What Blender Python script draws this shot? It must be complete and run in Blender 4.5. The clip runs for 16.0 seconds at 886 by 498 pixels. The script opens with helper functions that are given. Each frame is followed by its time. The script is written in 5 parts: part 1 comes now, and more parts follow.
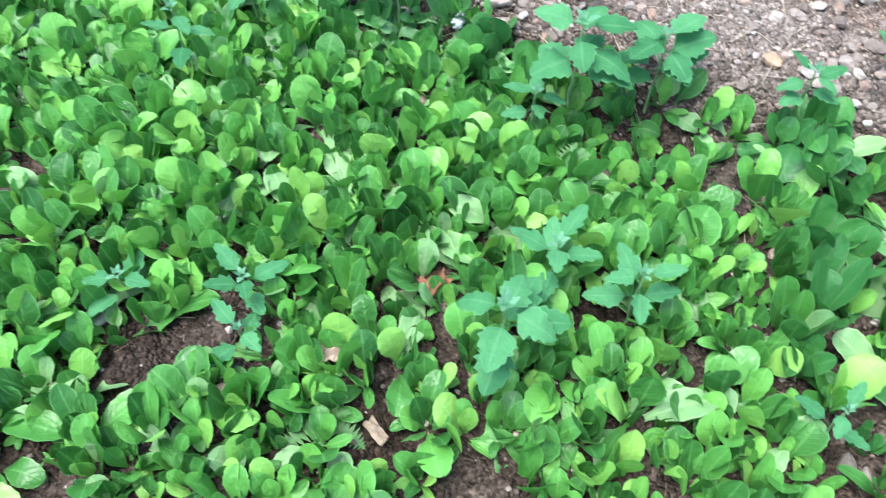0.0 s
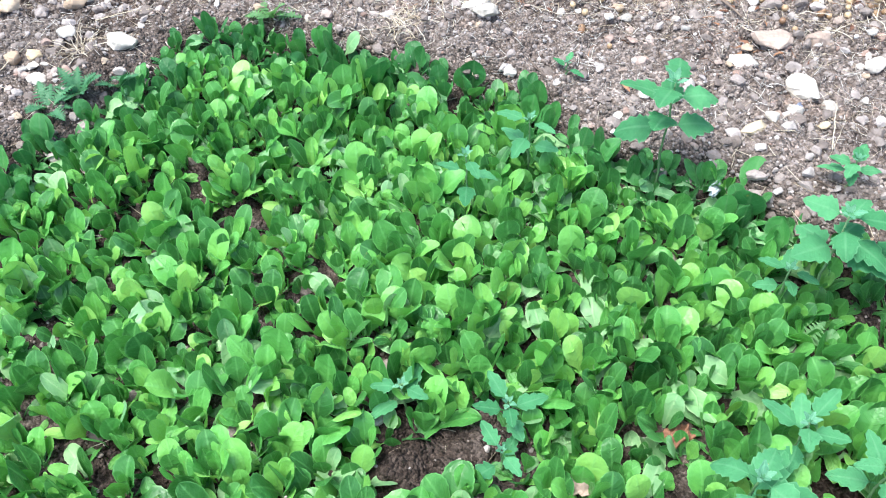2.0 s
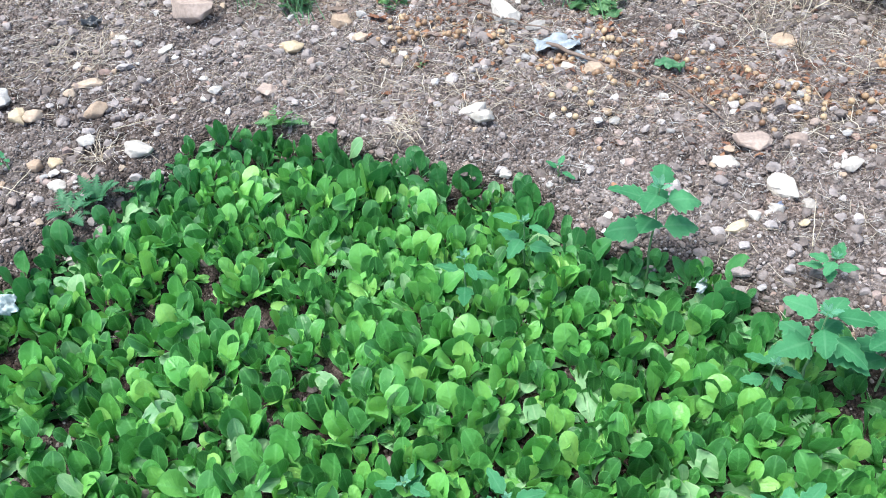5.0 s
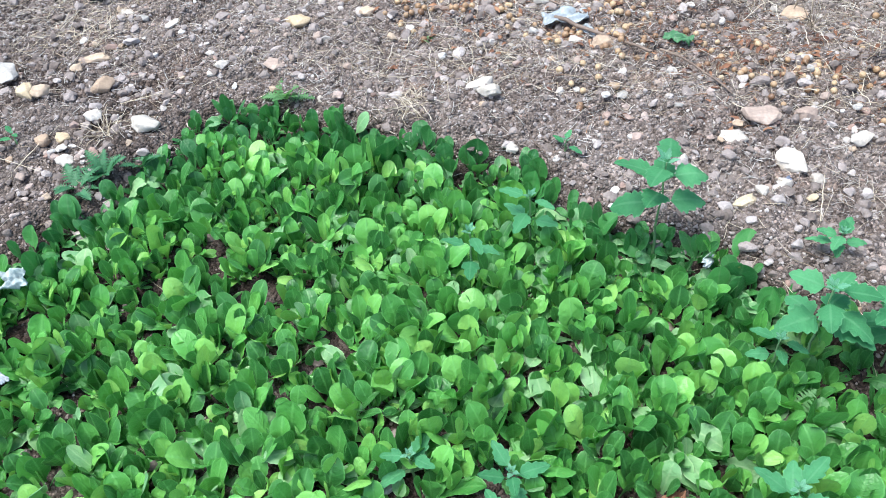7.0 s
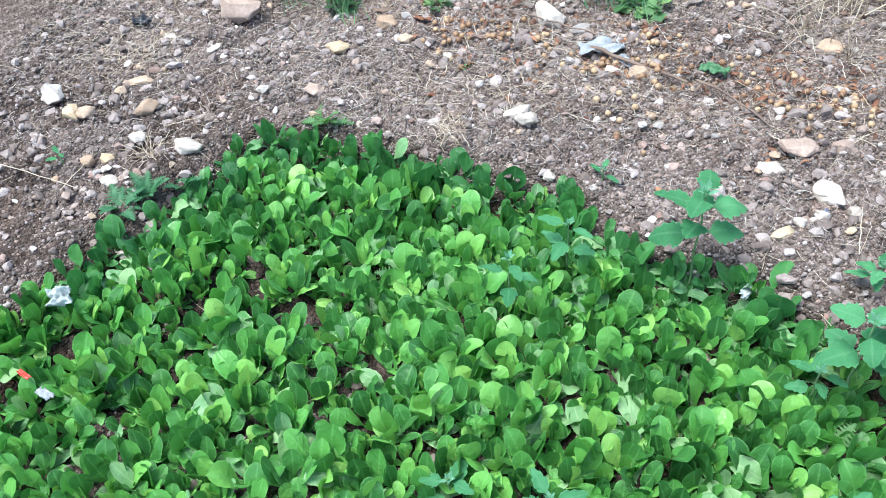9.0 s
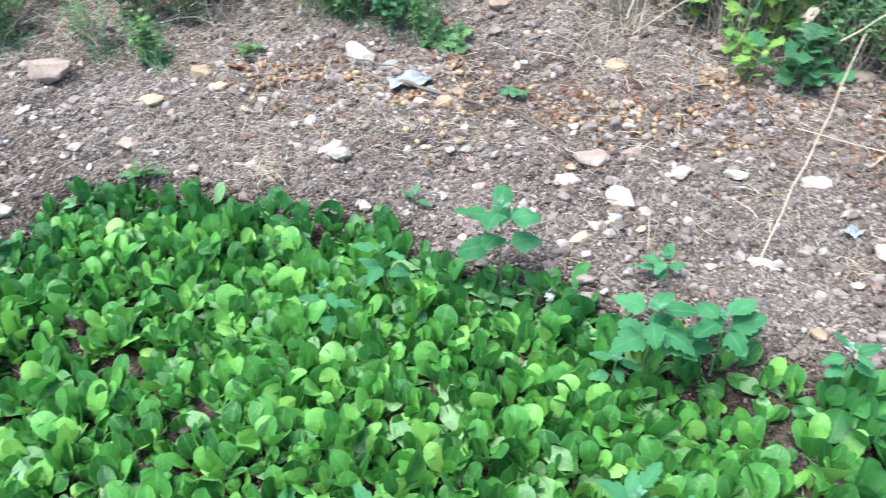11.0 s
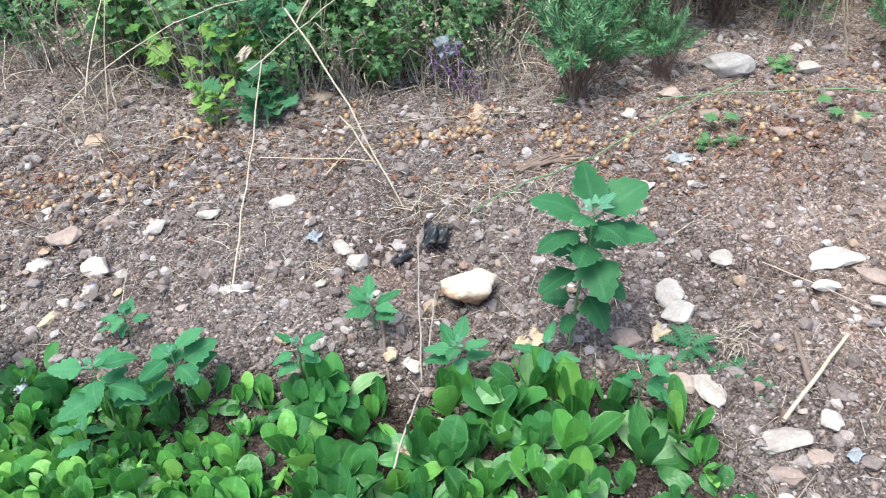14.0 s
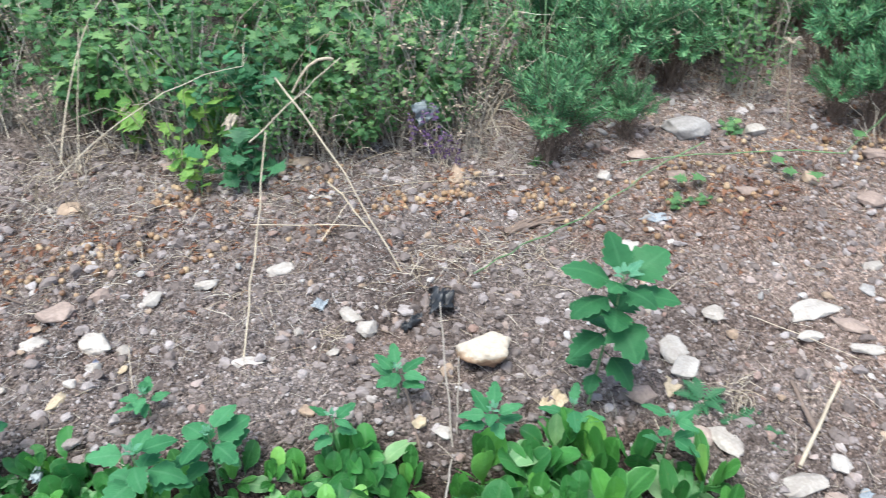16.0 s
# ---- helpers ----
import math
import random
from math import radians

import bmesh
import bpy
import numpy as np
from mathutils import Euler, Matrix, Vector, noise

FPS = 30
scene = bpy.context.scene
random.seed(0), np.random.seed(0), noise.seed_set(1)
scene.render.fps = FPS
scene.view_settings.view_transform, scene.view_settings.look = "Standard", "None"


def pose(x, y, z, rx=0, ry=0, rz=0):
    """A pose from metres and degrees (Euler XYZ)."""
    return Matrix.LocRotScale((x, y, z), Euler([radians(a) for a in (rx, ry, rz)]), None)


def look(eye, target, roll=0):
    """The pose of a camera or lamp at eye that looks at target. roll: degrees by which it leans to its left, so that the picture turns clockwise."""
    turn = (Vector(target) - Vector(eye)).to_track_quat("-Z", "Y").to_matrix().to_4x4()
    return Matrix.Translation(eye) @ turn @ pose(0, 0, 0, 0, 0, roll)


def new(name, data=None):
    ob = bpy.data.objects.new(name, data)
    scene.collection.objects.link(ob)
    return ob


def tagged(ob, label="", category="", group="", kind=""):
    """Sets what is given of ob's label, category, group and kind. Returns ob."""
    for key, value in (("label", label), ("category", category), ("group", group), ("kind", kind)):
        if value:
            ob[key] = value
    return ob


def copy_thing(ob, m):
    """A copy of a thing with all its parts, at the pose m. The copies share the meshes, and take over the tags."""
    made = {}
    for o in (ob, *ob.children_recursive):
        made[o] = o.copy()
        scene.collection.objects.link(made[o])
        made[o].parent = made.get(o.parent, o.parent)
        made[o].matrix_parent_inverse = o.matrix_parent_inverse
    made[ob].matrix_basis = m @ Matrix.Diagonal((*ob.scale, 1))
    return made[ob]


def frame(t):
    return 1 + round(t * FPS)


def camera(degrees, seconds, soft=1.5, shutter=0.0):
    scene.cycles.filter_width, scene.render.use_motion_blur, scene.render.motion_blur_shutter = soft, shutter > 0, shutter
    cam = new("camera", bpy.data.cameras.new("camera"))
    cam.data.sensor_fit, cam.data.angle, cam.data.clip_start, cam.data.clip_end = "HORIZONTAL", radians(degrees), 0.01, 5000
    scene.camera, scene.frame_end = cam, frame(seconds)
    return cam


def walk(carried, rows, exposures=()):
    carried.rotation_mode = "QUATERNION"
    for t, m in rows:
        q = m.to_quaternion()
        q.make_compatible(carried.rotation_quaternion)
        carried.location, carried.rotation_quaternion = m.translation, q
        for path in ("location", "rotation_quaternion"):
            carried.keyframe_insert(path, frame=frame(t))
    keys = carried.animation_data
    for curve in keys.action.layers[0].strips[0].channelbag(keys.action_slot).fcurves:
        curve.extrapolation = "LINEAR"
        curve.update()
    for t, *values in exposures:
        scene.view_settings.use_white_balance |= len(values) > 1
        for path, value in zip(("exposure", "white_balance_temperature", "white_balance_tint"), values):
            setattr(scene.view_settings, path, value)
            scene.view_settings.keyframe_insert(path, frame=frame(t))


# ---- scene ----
cam = camera(54.8, 16.0, soft=1.0, shutter=0.25)
PATH = [
    (0, (0.0, 0.012, 0.964), (0.001, 1.085, -0.724), 0.5),
    (0.5, (-0.055, 0.006, 0.998), (-0.181, 1.138, -0.646), -2.0),
    (1, (-0.087, -0.017, 1.025), (-0.297, 1.153, -0.583), -2.9),
    (1.5, (-0.127, -0.029, 1.078), (-0.426, 1.16, -0.502), -3.9),
    (2, (-0.155, -0.023, 1.117), (-0.516, 1.184, -0.436), -5.0),
    (2.5, (-0.159, -0.028, 1.162), (-0.558, 1.212, -0.356), -5.1),
    (3, (-0.156, -0.022, 1.175), (-0.552, 1.268, -0.301), -4.4),
    (3.5, (-0.166, -0.034, 1.194), (-0.56, 1.286, -0.256), -4.3),
    (4, (-0.166, -0.048, 1.199), (-0.567, 1.289, -0.234), -4.9),
    (4.2, (-0.155, -0.045, 1.203), (-0.556, 1.294, -0.228), -5.2),
    (6.3, (-0.134, -0.034, 1.192), (-0.52, 1.274, -0.271), -5.8),
    (6.5, (-0.141, -0.041, 1.195), (-0.539, 1.258, -0.272), -6.0),
    (7, (-0.131, -0.039, 1.195), (-0.54, 1.254, -0.275), -6.3),
    (7.5, (-0.144, -0.036, 1.198), (-0.558, 1.261, -0.267), -6.2),
    (8, (-0.174, -0.051, 1.203), (-0.63, 1.246, -0.25), -6.6),
    (8.2, (-0.176, -0.046, 1.207), (-0.641, 1.253, -0.242), -6.9),
    (10.3, (-0.12, -0.085, 1.228), (-0.508, 1.296, -0.166), -4.1),
    (10.5, (-0.111, -0.09, 1.231), (-0.465, 1.307, -0.156), -4.0),
    (11, (-0.033, -0.094, 1.232), (-0.219, 1.34, -0.15), -4.1),
    (11.5, (0.085, -0.084, 1.22), (0.073, 1.346, -0.178), -4.9),
    (12, (0.242, -0.118, 1.207), (0.321, 1.3, -0.201), -6.0),
    (12.5, (0.361, -0.169, 1.204), (0.524, 1.273, -0.172), -7.2),
    (13, (0.431, -0.197, 1.209), (0.708, 1.273, -0.118), -7.0),
    (13.5, (0.462, -0.212, 1.206), (0.85, 1.257, -0.095), -5.9),
    (14, (0.455, -0.231, 1.191), (0.924, 1.217, -0.107), -4.5),
    (14.5, (0.454, -0.248, 1.189), (1.051, 1.153, -0.108), -3.4),
    (15, (0.401, -0.203, 1.225), (1.169, 1.122, -0.062), -2.6),
    (15.5, (0.325, -0.179, 1.247), (1.15, 1.145, -0.004), -0.5),
    (16, (0.221, -0.132, 1.267), (0.956, 1.264, 0.038), 0.1),
]
walk(cam, [(t, look(eye, target, roll)) for t, eye, target, roll in PATH],
     [(0, 1.52, 6250, 4), (1.5, 1.62, 6250, 4), (2.5, 1.42, 6150, 4), (3.0, 1.20, 6100, 4), (4.0, 1.25, 6080, 4), (8.2, 1.25, 6080, 4), (10.5, 1.36, 6150, 4), (11, 1.36, 6180, 4), (12.5, 1.24, 6250, 4), (13.5, 1.12, 6300, 5), (14.5, 1.06, 6300, 6), (16, 0.96, 6200, 5)])

# ---- light: open shade under a bright hazy sky ----
SUN_EL, SUN_AZ = radians(74), radians(250)
world = bpy.data.worlds.new("sky")
scene.world = world
world.use_nodes = True
wn = world.node_tree
sky = wn.nodes.new("ShaderNodeTexSky")
sky.sky_type, sky.sun_disc = "NISHITA", False
sky.sun_elevation, sky.sun_rotation = SUN_EL, SUN_AZ
sky.air_density, sky.dust_density, sky.ozone_density = 1.0, 3.0, 1.0
wn.nodes["Background"].inputs["Strength"].default_value = 0.15
wn.links.new(sky.outputs["Color"], wn.nodes["Background"].inputs["Color"])
sun = new("sun", bpy.data.lights.new("sun", "SUN"))
sun.data.energy, sun.data.angle, sun.data.color = 2.3, radians(32), (1.0, 0.98, 0.94)
sun_dir = Vector((math.sin(SUN_AZ) * math.cos(SUN_EL), math.cos(SUN_AZ) * math.cos(SUN_EL), math.sin(SUN_EL)))
sun.matrix_world = look(sun_dir * 20, (0, 0, 0))

# ---- materials ----


def material(name, rough=0.7, spec=0.4):
    m = bpy.data.materials.new(name)
    m.use_nodes = True
    b = m.node_tree.nodes["Principled BSDF"]
    b.inputs["Roughness"].default_value = rough
    b.inputs["Specular IOR Level"].default_value = spec
    return m, m.node_tree, b


def node(nt, kind, **inputs):
    n = nt.nodes.new(kind)
    for key, value in inputs.items():
        n.inputs[key.replace("_", " ")].default_value = value
    return n


def ramp(nt, fac, stops):
    r = nt.nodes.new("ShaderNodeValToRGB")
    e = r.color_ramp.elements
    while len(e) < len(stops):
        e.new(0.5)
    for el, (pos, col) in zip(e, stops):
        el.position, el.color = pos, (*col, 1)
    nt.links.new(fac, r.inputs["Fac"])
    return r.outputs["Color"]


def blend(nt, mode, fac, a, b):
    n = nt.nodes.new("ShaderNodeMix")
    n.data_type, n.blend_type = "RGBA", mode
    for socket, value in ((n.inputs[0], fac), (n.inputs[6], a), (n.inputs[7], b)):
        if isinstance(value, (int, float)):
            socket.default_value = value
        elif isinstance(value, tuple):
            socket.default_value = (*value, 1)
        else:
            nt.links.new(value, socket)
    return n.outputs[2]


def noise_of(nt, scale, detail=4.0, rough=0.55, coords="Object"):
    tc = nt.nodes.new("ShaderNodeTexCoord")
    n = node(nt, "ShaderNodeTexNoise", Scale=scale, Detail=detail, Roughness=rough)
    nt.links.new(tc.outputs[coords], n.inputs["Vector"])
    return n.outputs["Fac"]


def bump(nt, bsdf, height, strength, distance):
    n = node(nt, "ShaderNodeBump", Strength=strength, Distance=distance)
    nt.links.new(height, n.inputs["Height"])
    nt.links.new(n.outputs["Normal"], bsdf.inputs["Normal"])


def random_of(nt, island):
    if island:
        return nt.nodes.new("ShaderNodeNewGeometry").outputs["Random Per Island"]
    return nt.nodes.new("ShaderNodeObjectInfo").outputs["Random"]


def leaf_material(name, stops, rib, rough=0.38, island=False, glow=0.24, tip=(0.30, 0.24, 0.06), spec=0.5):
    """A leaf with a pale midrib and side veins along its own length, blotches, and light passing through it."""
    m, nt, b = material(name, rough, spec)
    lot = random_of(nt, island)
    tone = ramp(nt, lot, stops)
    uv = nt.nodes.new("ShaderNodeUVMap")
    sep = nt.nodes.new("ShaderNodeSeparateXYZ")
    nt.links.new(uv.outputs["UV"], sep.inputs[0])
    own = nt.nodes.new("ShaderNodeCombineXYZ")
    for k, (source, factor) in enumerate(((sep.outputs["X"], 0.27), (sep.outputs["Y"], 1.0), (lot, 61.0))):
        times = node(nt, "ShaderNodeMath")
        times.operation = "MULTIPLY"
        nt.links.new(source, times.inputs[0])
        times.inputs[1].default_value = factor
        nt.links.new(times.outputs[0], own.inputs[k])

    def leaf_noise(scale, detail):
        n = node(nt, "ShaderNodeTexNoise", Scale=scale, Detail=detail, Roughness=0.55)
        nt.links.new(own.outputs[0], n.inputs["Vector"])
        return n.outputs["Fac"]

    tone = blend(nt, "MULTIPLY", 0.45, tone, ramp(nt, leaf_noise(3.2, 3), [(0.3, (0.58, 0.70, 0.58)), (0.7, (1.14, 1.12, 1.0))]))
    tone = blend(nt, "MULTIPLY", 0.25, tone, ramp(nt, leaf_noise(17, 3), [(0.35, (0.7, 0.78, 0.7)), (0.65, (1.12, 1.1, 1.05))]))
    side = node(nt, "ShaderNodeMath")
    side.operation = "ABSOLUTE"
    nt.links.new(sep.outputs["X"], side.inputs[0])
    mid = ramp(nt, side.outputs[0], [(0.03, (1, 1, 1)), (0.13, (0, 0, 0))])
    slant = node(nt, "ShaderNodeMath")
    slant.operation = "MULTIPLY_ADD"
    nt.links.new(side.outputs[0], slant.inputs[0])
    slant.inputs[1].default_value = -0.22
    nt.links.new(sep.outputs["Y"], slant.inputs[2])
    teeth = node(nt, "ShaderNodeMath")
    teeth.operation = "MULTIPLY"
    nt.links.new(slant.outputs[0], teeth.inputs[0])
    teeth.inputs[1].default_value = 62.0
    wave = node(nt, "ShaderNodeMath")
    wave.operation = "SINE"
    nt.links.new(teeth.outputs[0], wave.inputs[0])
    veins = ramp(nt, wave.outputs[0], [(0.80, (0, 0, 0)), (1.0, (1, 1, 1))])
    tone = blend(nt, "MIX", blend(nt, "MULTIPLY", 1.0, veins, (0.035, 0.035, 0.035)), tone, rib)
    tone = blend(nt, "MIX", blend(nt, "MULTIPLY", 1.0, mid, (0.26, 0.26, 0.26)), tone, rib)
    # light caught by the leaf's edge, painted as a paler margin
    lit_rim = ramp(nt, side.outputs[0], [(0.86, (0, 0, 0)), (0.97, (0.42, 0.42, 0.42))])
    tone = blend(nt, "MIX", lit_rim, tone, rib)
    spots = ramp(nt, leaf_noise(9, 2), [(0.73, (0, 0, 0)), (0.79, (0.5, 0.5, 0.5))])
    tone = blend(nt, "MIX", spots, tone, tip)
    nt.links.new(tone, b.inputs["Base Color"])
    hgt = blend(nt, "ADD", 0.12, blend(nt, "ADD", 0.08, leaf_noise(6, 2), veins), mid)
    bump(nt, b, hgt, 0.8, 0.0035)
    tr = nt.nodes.new("ShaderNodeBsdfTranslucent")
    nt.links.new(blend(nt, "MULTIPLY", 1.0, tone, (1.30, 1.30, 0.95)), tr.inputs["Color"])
    mix = nt.nodes.new("ShaderNodeMixShader")
    mix.inputs[0].default_value = glow
    nt.links.new(b.outputs[0], mix.inputs[1])
    nt.links.new(tr.outputs[0], mix.inputs[2])
    nt.links.new(mix.outputs[0], nt.nodes["Material Output"].inputs["Surface"])
    return m


LETTUCE = [(0.0, (0.038, 0.145, 0.036)), (0.4, (0.070, 0.240, 0.054)), (0.7, (0.124, 0.375, 0.080)), (0.92, (0.21, 0.475, 0.106)), (1.0, (0.30, 0.56, 0.14))]
M_LEAF = leaf_material("lettuce leaf", LETTUCE, (0.22, 0.52, 0.17))
M_LEAF_JOINED = leaf_material("lettuce leaf in mass", LETTUCE, (0.22, 0.52, 0.17), island=True)
M_PALE = leaf_material("pale turned leaf", [(0.0, (0.14, 0.33, 0.15)), (1.0, (0.27, 0.46, 0.215))], (0.45, 0.58, 0.34), 0.5, island=True)
# the lettuce leaf in a darker green, for the far edge and right end
M_DARK_LEAF = leaf_material("dark lettuce leaf", [(0.0, (0.036, 0.155, 0.045)), (1.0, (0.078, 0.275, 0.070))], (0.16, 0.30, 0.13), 0.4, island=True)
M_WEED = leaf_material("weed leaf", [(0.0, (0.045, 0.185, 0.078)), (1.0, (0.092, 0.290, 0.135))], (0.16, 0.35, 0.19), 0.7, glow=0.25, spec=0.2)
# a darker green than the small weeds, for the tall one only
M_WEED_TALL = leaf_material("tall weed leaf", [(0.0, (0.030, 0.130, 0.052)), (1.0, (0.050, 0.190, 0.076))], (0.10, 0.27, 0.12), 0.6, glow=0.25, spec=0.3)
M_WEED_TIP = leaf_material("mealy young leaf", [(0.0, (0.10, 0.29, 0.18)), (1.0, (0.17, 0.38, 0.25))], (0.30, 0.48, 0.36), 0.8, glow=0.2, spec=0.2)
M_HERB = leaf_material("herb leaf", [(0.0, (0.060, 0.165, 0.070)), (0.6, (0.13, 0.29, 0.115)), (1.0, (0.27, 0.43, 0.17))], (0.26, 0.40, 0.19), 0.55, island=True, glow=0.38)
M_LIME = leaf_material("yellow-green herb leaf", [(0.0, (0.11, 0.29, 0.06)), (1.0, (0.26, 0.42, 0.09))], (0.45, 0.5, 0.15), 0.6, island=True)
M_DEEP = leaf_material("deep green compound leaf", [(0.0, (0.032, 0.135, 0.062)), (1.0, (0.065, 0.215, 0.092))], (0.12, 0.25, 0.12), 0.5, island=True)


def plain_material(name, stops, rough, scale, fine, relief, island=False, spec=0.3, depth=0.002):
    m, nt, b = material(name, rough, spec)
    tone = ramp(nt, random_of(nt, island), stops)
    tone = blend(nt, "MULTIPLY", 0.6, tone, ramp(nt, noise_of(nt, scale, 4), [(0.3, (0.55, 0.53, 0.52)), (0.7, (1.15, 1.15, 1.15))]))
    tone = blend(nt, "MULTIPLY", 0.4, tone, ramp(nt, noise_of(nt, fine, 3), [(0.3, (0.6, 0.58, 0.56)), (0.65, (1.15, 1.15, 1.15))]))
    nt.links.new(tone, b.inputs["Base Color"])
    bump(nt, b, noise_of(nt, fine, 6, 0.65), relief, depth)
    return m


def cells(nt, scale, output):
    tc = nt.nodes.new("ShaderNodeTexCoord")
    n = node(nt, "ShaderNodeTexVoronoi", Scale=scale)
    nt.links.new(tc.outputs["Object"], n.inputs["Vector"])
    return n.outputs[output]


def soil_material():
    """Dry crumbly earth: every crumb has a tone of its own, on broad drifts of paler and browner soil."""
    m, nt, b = material("soil", 0.95, 0.12)
    large = noise_of(nt, 3.0, 5, 0.6)
    tone = ramp(nt, large, [(0.3, (0.158, 0.128, 0.116)), (0.52, (0.244, 0.205, 0.188)), (0.72, (0.344, 0.305, 0.287))])
    clay = ramp(nt, noise_of(nt, 4.3, 3, 0.5), [(0.60, (0, 0, 0)), (0.70, (0.75, 0.75, 0.75))])
    tone = blend(nt, "MIX", clay, tone, (0.345, 0.262, 0.222))
    grit = noise_of(nt, 160, 4, 0.7)
    for scale, lo, hi in ((75, 0.66, 1.25), (190, 0.52, 1.62)):
        sep = nt.nodes.new("ShaderNodeSeparateColor")
        nt.links.new(cells(nt, scale, "Color"), sep.inputs[0])
        tone = blend(nt, "MULTIPLY", 1.0, tone, ramp(nt, sep.outputs[0], [(0.0, (lo, lo * 0.97, lo * 0.95)), (0.8, (1.08, 1.07, 1.06)), (1.0, (hi, hi, hi))]))
    tone = blend(nt, "MULTIPLY", 0.8, tone, ramp(nt, grit, [(0.3, (0.45, 0.42, 0.40)), (0.6, (1.12, 1.12, 1.12)), (0.8, (1.7, 1.7, 1.7))]))
    dust = nt.nodes.new("ShaderNodeAttribute")
    dust.attribute_name = "dust"
    tone = blend(nt, "MIX", dust.outputs["Fac"], tone, blend(nt, "MULTIPLY", 1.0, tone, (1.48, 1.36, 1.27)))
    # moisture and the shade beneath the crop, both put into the soil's colour
    damp_shade = nt.nodes.new("ShaderNodeAttribute")
    damp_shade.attribute_name = "damp_shade"
    tone = blend(nt, "MIX", damp_shade.outputs["Fac"], tone, blend(nt, "MULTIPLY", 1.0, tone, (0.19, 0.160, 0.142)))
    nt.links.new(tone, b.inputs["Base Color"])
    hgt = blend(nt, "ADD", 0.7, cells(nt, 75, "Distance"), blend(nt, "ADD", 0.6, cells(nt, 190, "Distance"), grit))
    n = node(nt, "ShaderNodeBump", Strength=1.0, Distance=0.010)
    n.invert = True
    nt.links.new(hgt, n.inputs["Height"])
    nt.links.new(n.outputs["Normal"], b.inputs["Normal"])
    return m


M_SOIL = soil_material()
M_CLOD = plain_material("clod", [(0.0, (0.158, 0.130, 0.118)), (0.5, (0.239, 0.203, 0.188)), (0.85, (0.315, 0.275, 0.262)), (1.0, (0.439, 0.400, 0.385))], 0.95, 60, 220, 0.8, True, 0.15)
M_PEBBLE = plain_material("pebble", [(0.0, (0.258, 0.170, 0.139)), (0.3, (0.353, 0.270, 0.235)), (0.65, (0.401, 0.345, 0.321)), (0.9, (0.497, 0.460, 0.428)), (1.0, (0.611, 0.590, 0.567))], 0.85, 60, 250, 0.5, True)
M_WHITE = plain_material("white limestone", [(0.0, (0.41, 0.37, 0.325)), (1.0, (0.56, 0.515, 0.465))], 0.8, 22, 160, 0.6)
M_CREAM = plain_material("cream limestone", [(0.0, (0.46, 0.35, 0.22)), (1.0, (0.56, 0.46, 0.32))], 0.8, 18, 150, 0.6)
M_TAN = plain_material("tan stone", [(0.0, (0.38, 0.28, 0.20)), (1.0, (0.52, 0.41, 0.31))], 0.85, 20, 150, 0.6)
M_PINK = plain_material("pinkish clod stone", [(0.0, (0.32, 0.245, 0.205)), (1.0, (0.42, 0.335, 0.285))], 0.9, 20, 150, 0.7)
M_GREY = plain_material("grey stone", [(0.0, (0.33, 0.31, 0.29)), (1.0, (0.44, 0.42, 0.40))], 0.8, 20, 150, 0.5)
M_STRAW = plain_material("dry straw", [(0.0, (0.30, 0.235, 0.165)), (0.5, (0.47, 0.40, 0.30)), (1.0, (0.66, 0.60, 0.50))], 0.75, 30, 200, 0.3, True)
M_CHAFF = plain_material("grey chaff", [(0.0, (0.10, 0.088, 0.08)), (0.25, (0.32, 0.30, 0.28)), (0.7, (0.54, 0.51, 0.47)), (1.0, (0.72, 0.69, 0.64))], 0.8, 30, 200, 0.3, True)
M_STALK = plain_material("dry stalk", [(0.0, (0.47, 0.40, 0.29)), (1.0, (0.60, 0.52, 0.40))], 0.65, 9, 120, 0.3)
M_GREYSTALK = plain_material("grey dead stalk", [(0.0, (0.34, 0.30, 0.255)), (1.0, (0.44, 0.40, 0.35))], 0.7, 9, 120, 0.3)
M_WOOD = plain_material("weathered twig", [(0.0, (0.12, 0.085, 0.065)), (1.0, (0.26, 0.20, 0.165))], 0.85, 12, 120, 0.6, True)
M_RUST = plain_material("rusty leaf litter", [(0.0, (0.10, 0.048, 0.034)), (0.6, (0.22, 0.105, 0.062)), (1.0, (0.33, 0.18, 0.105))], 0.8, 30, 150, 0.4, True)
M_BERRY = plain_material("yellow-brown drupe skin", [(0.0, (0.18, 0.10, 0.058)), (0.5, (0.33, 0.21, 0.12)), (1.0, (0.46, 0.34, 0.21))], 0.42, 70, 260, 0.35, True, 0.45)
M_BERRY_ONE = plain_material("drupe skin", [(0.0, (0.20, 0.11, 0.06)), (0.5, (0.36, 0.235, 0.13)), (1.0, (0.50, 0.37, 0.225))], 0.42, 70, 260, 0.35, False, 0.45)
M_NEEDLE = plain_material("needle leaf", [(0.0, (0.045, 0.150, 0.066)), (0.6, (0.105, 0.275, 0.112)), (1.0, (0.22, 0.41, 0.19))], 0.55, 30, 150, 0.2, True)
M_STEM = plain_material("green stem", [(0.0, (0.12, 0.235, 0.10)), (1.0, (0.19, 0.32, 0.15))], 0.6, 20, 150, 0.3)
M_DRYLEAF = plain_material("dry grey-brown foliage", [(0.0, (0.11, 0.082, 0.066)), (0.6, (0.27, 0.215, 0.165)), (1.0, (0.52, 0.45, 0.34))], 0.85, 40, 200, 0.4, True)
M_PURPLE = plain_material("faded violet flower", [(0.0, (0.06, 0.032, 0.09)), (1.0, (0.15, 0.085, 0.19))], 0.8, 40, 200, 0.3, True)
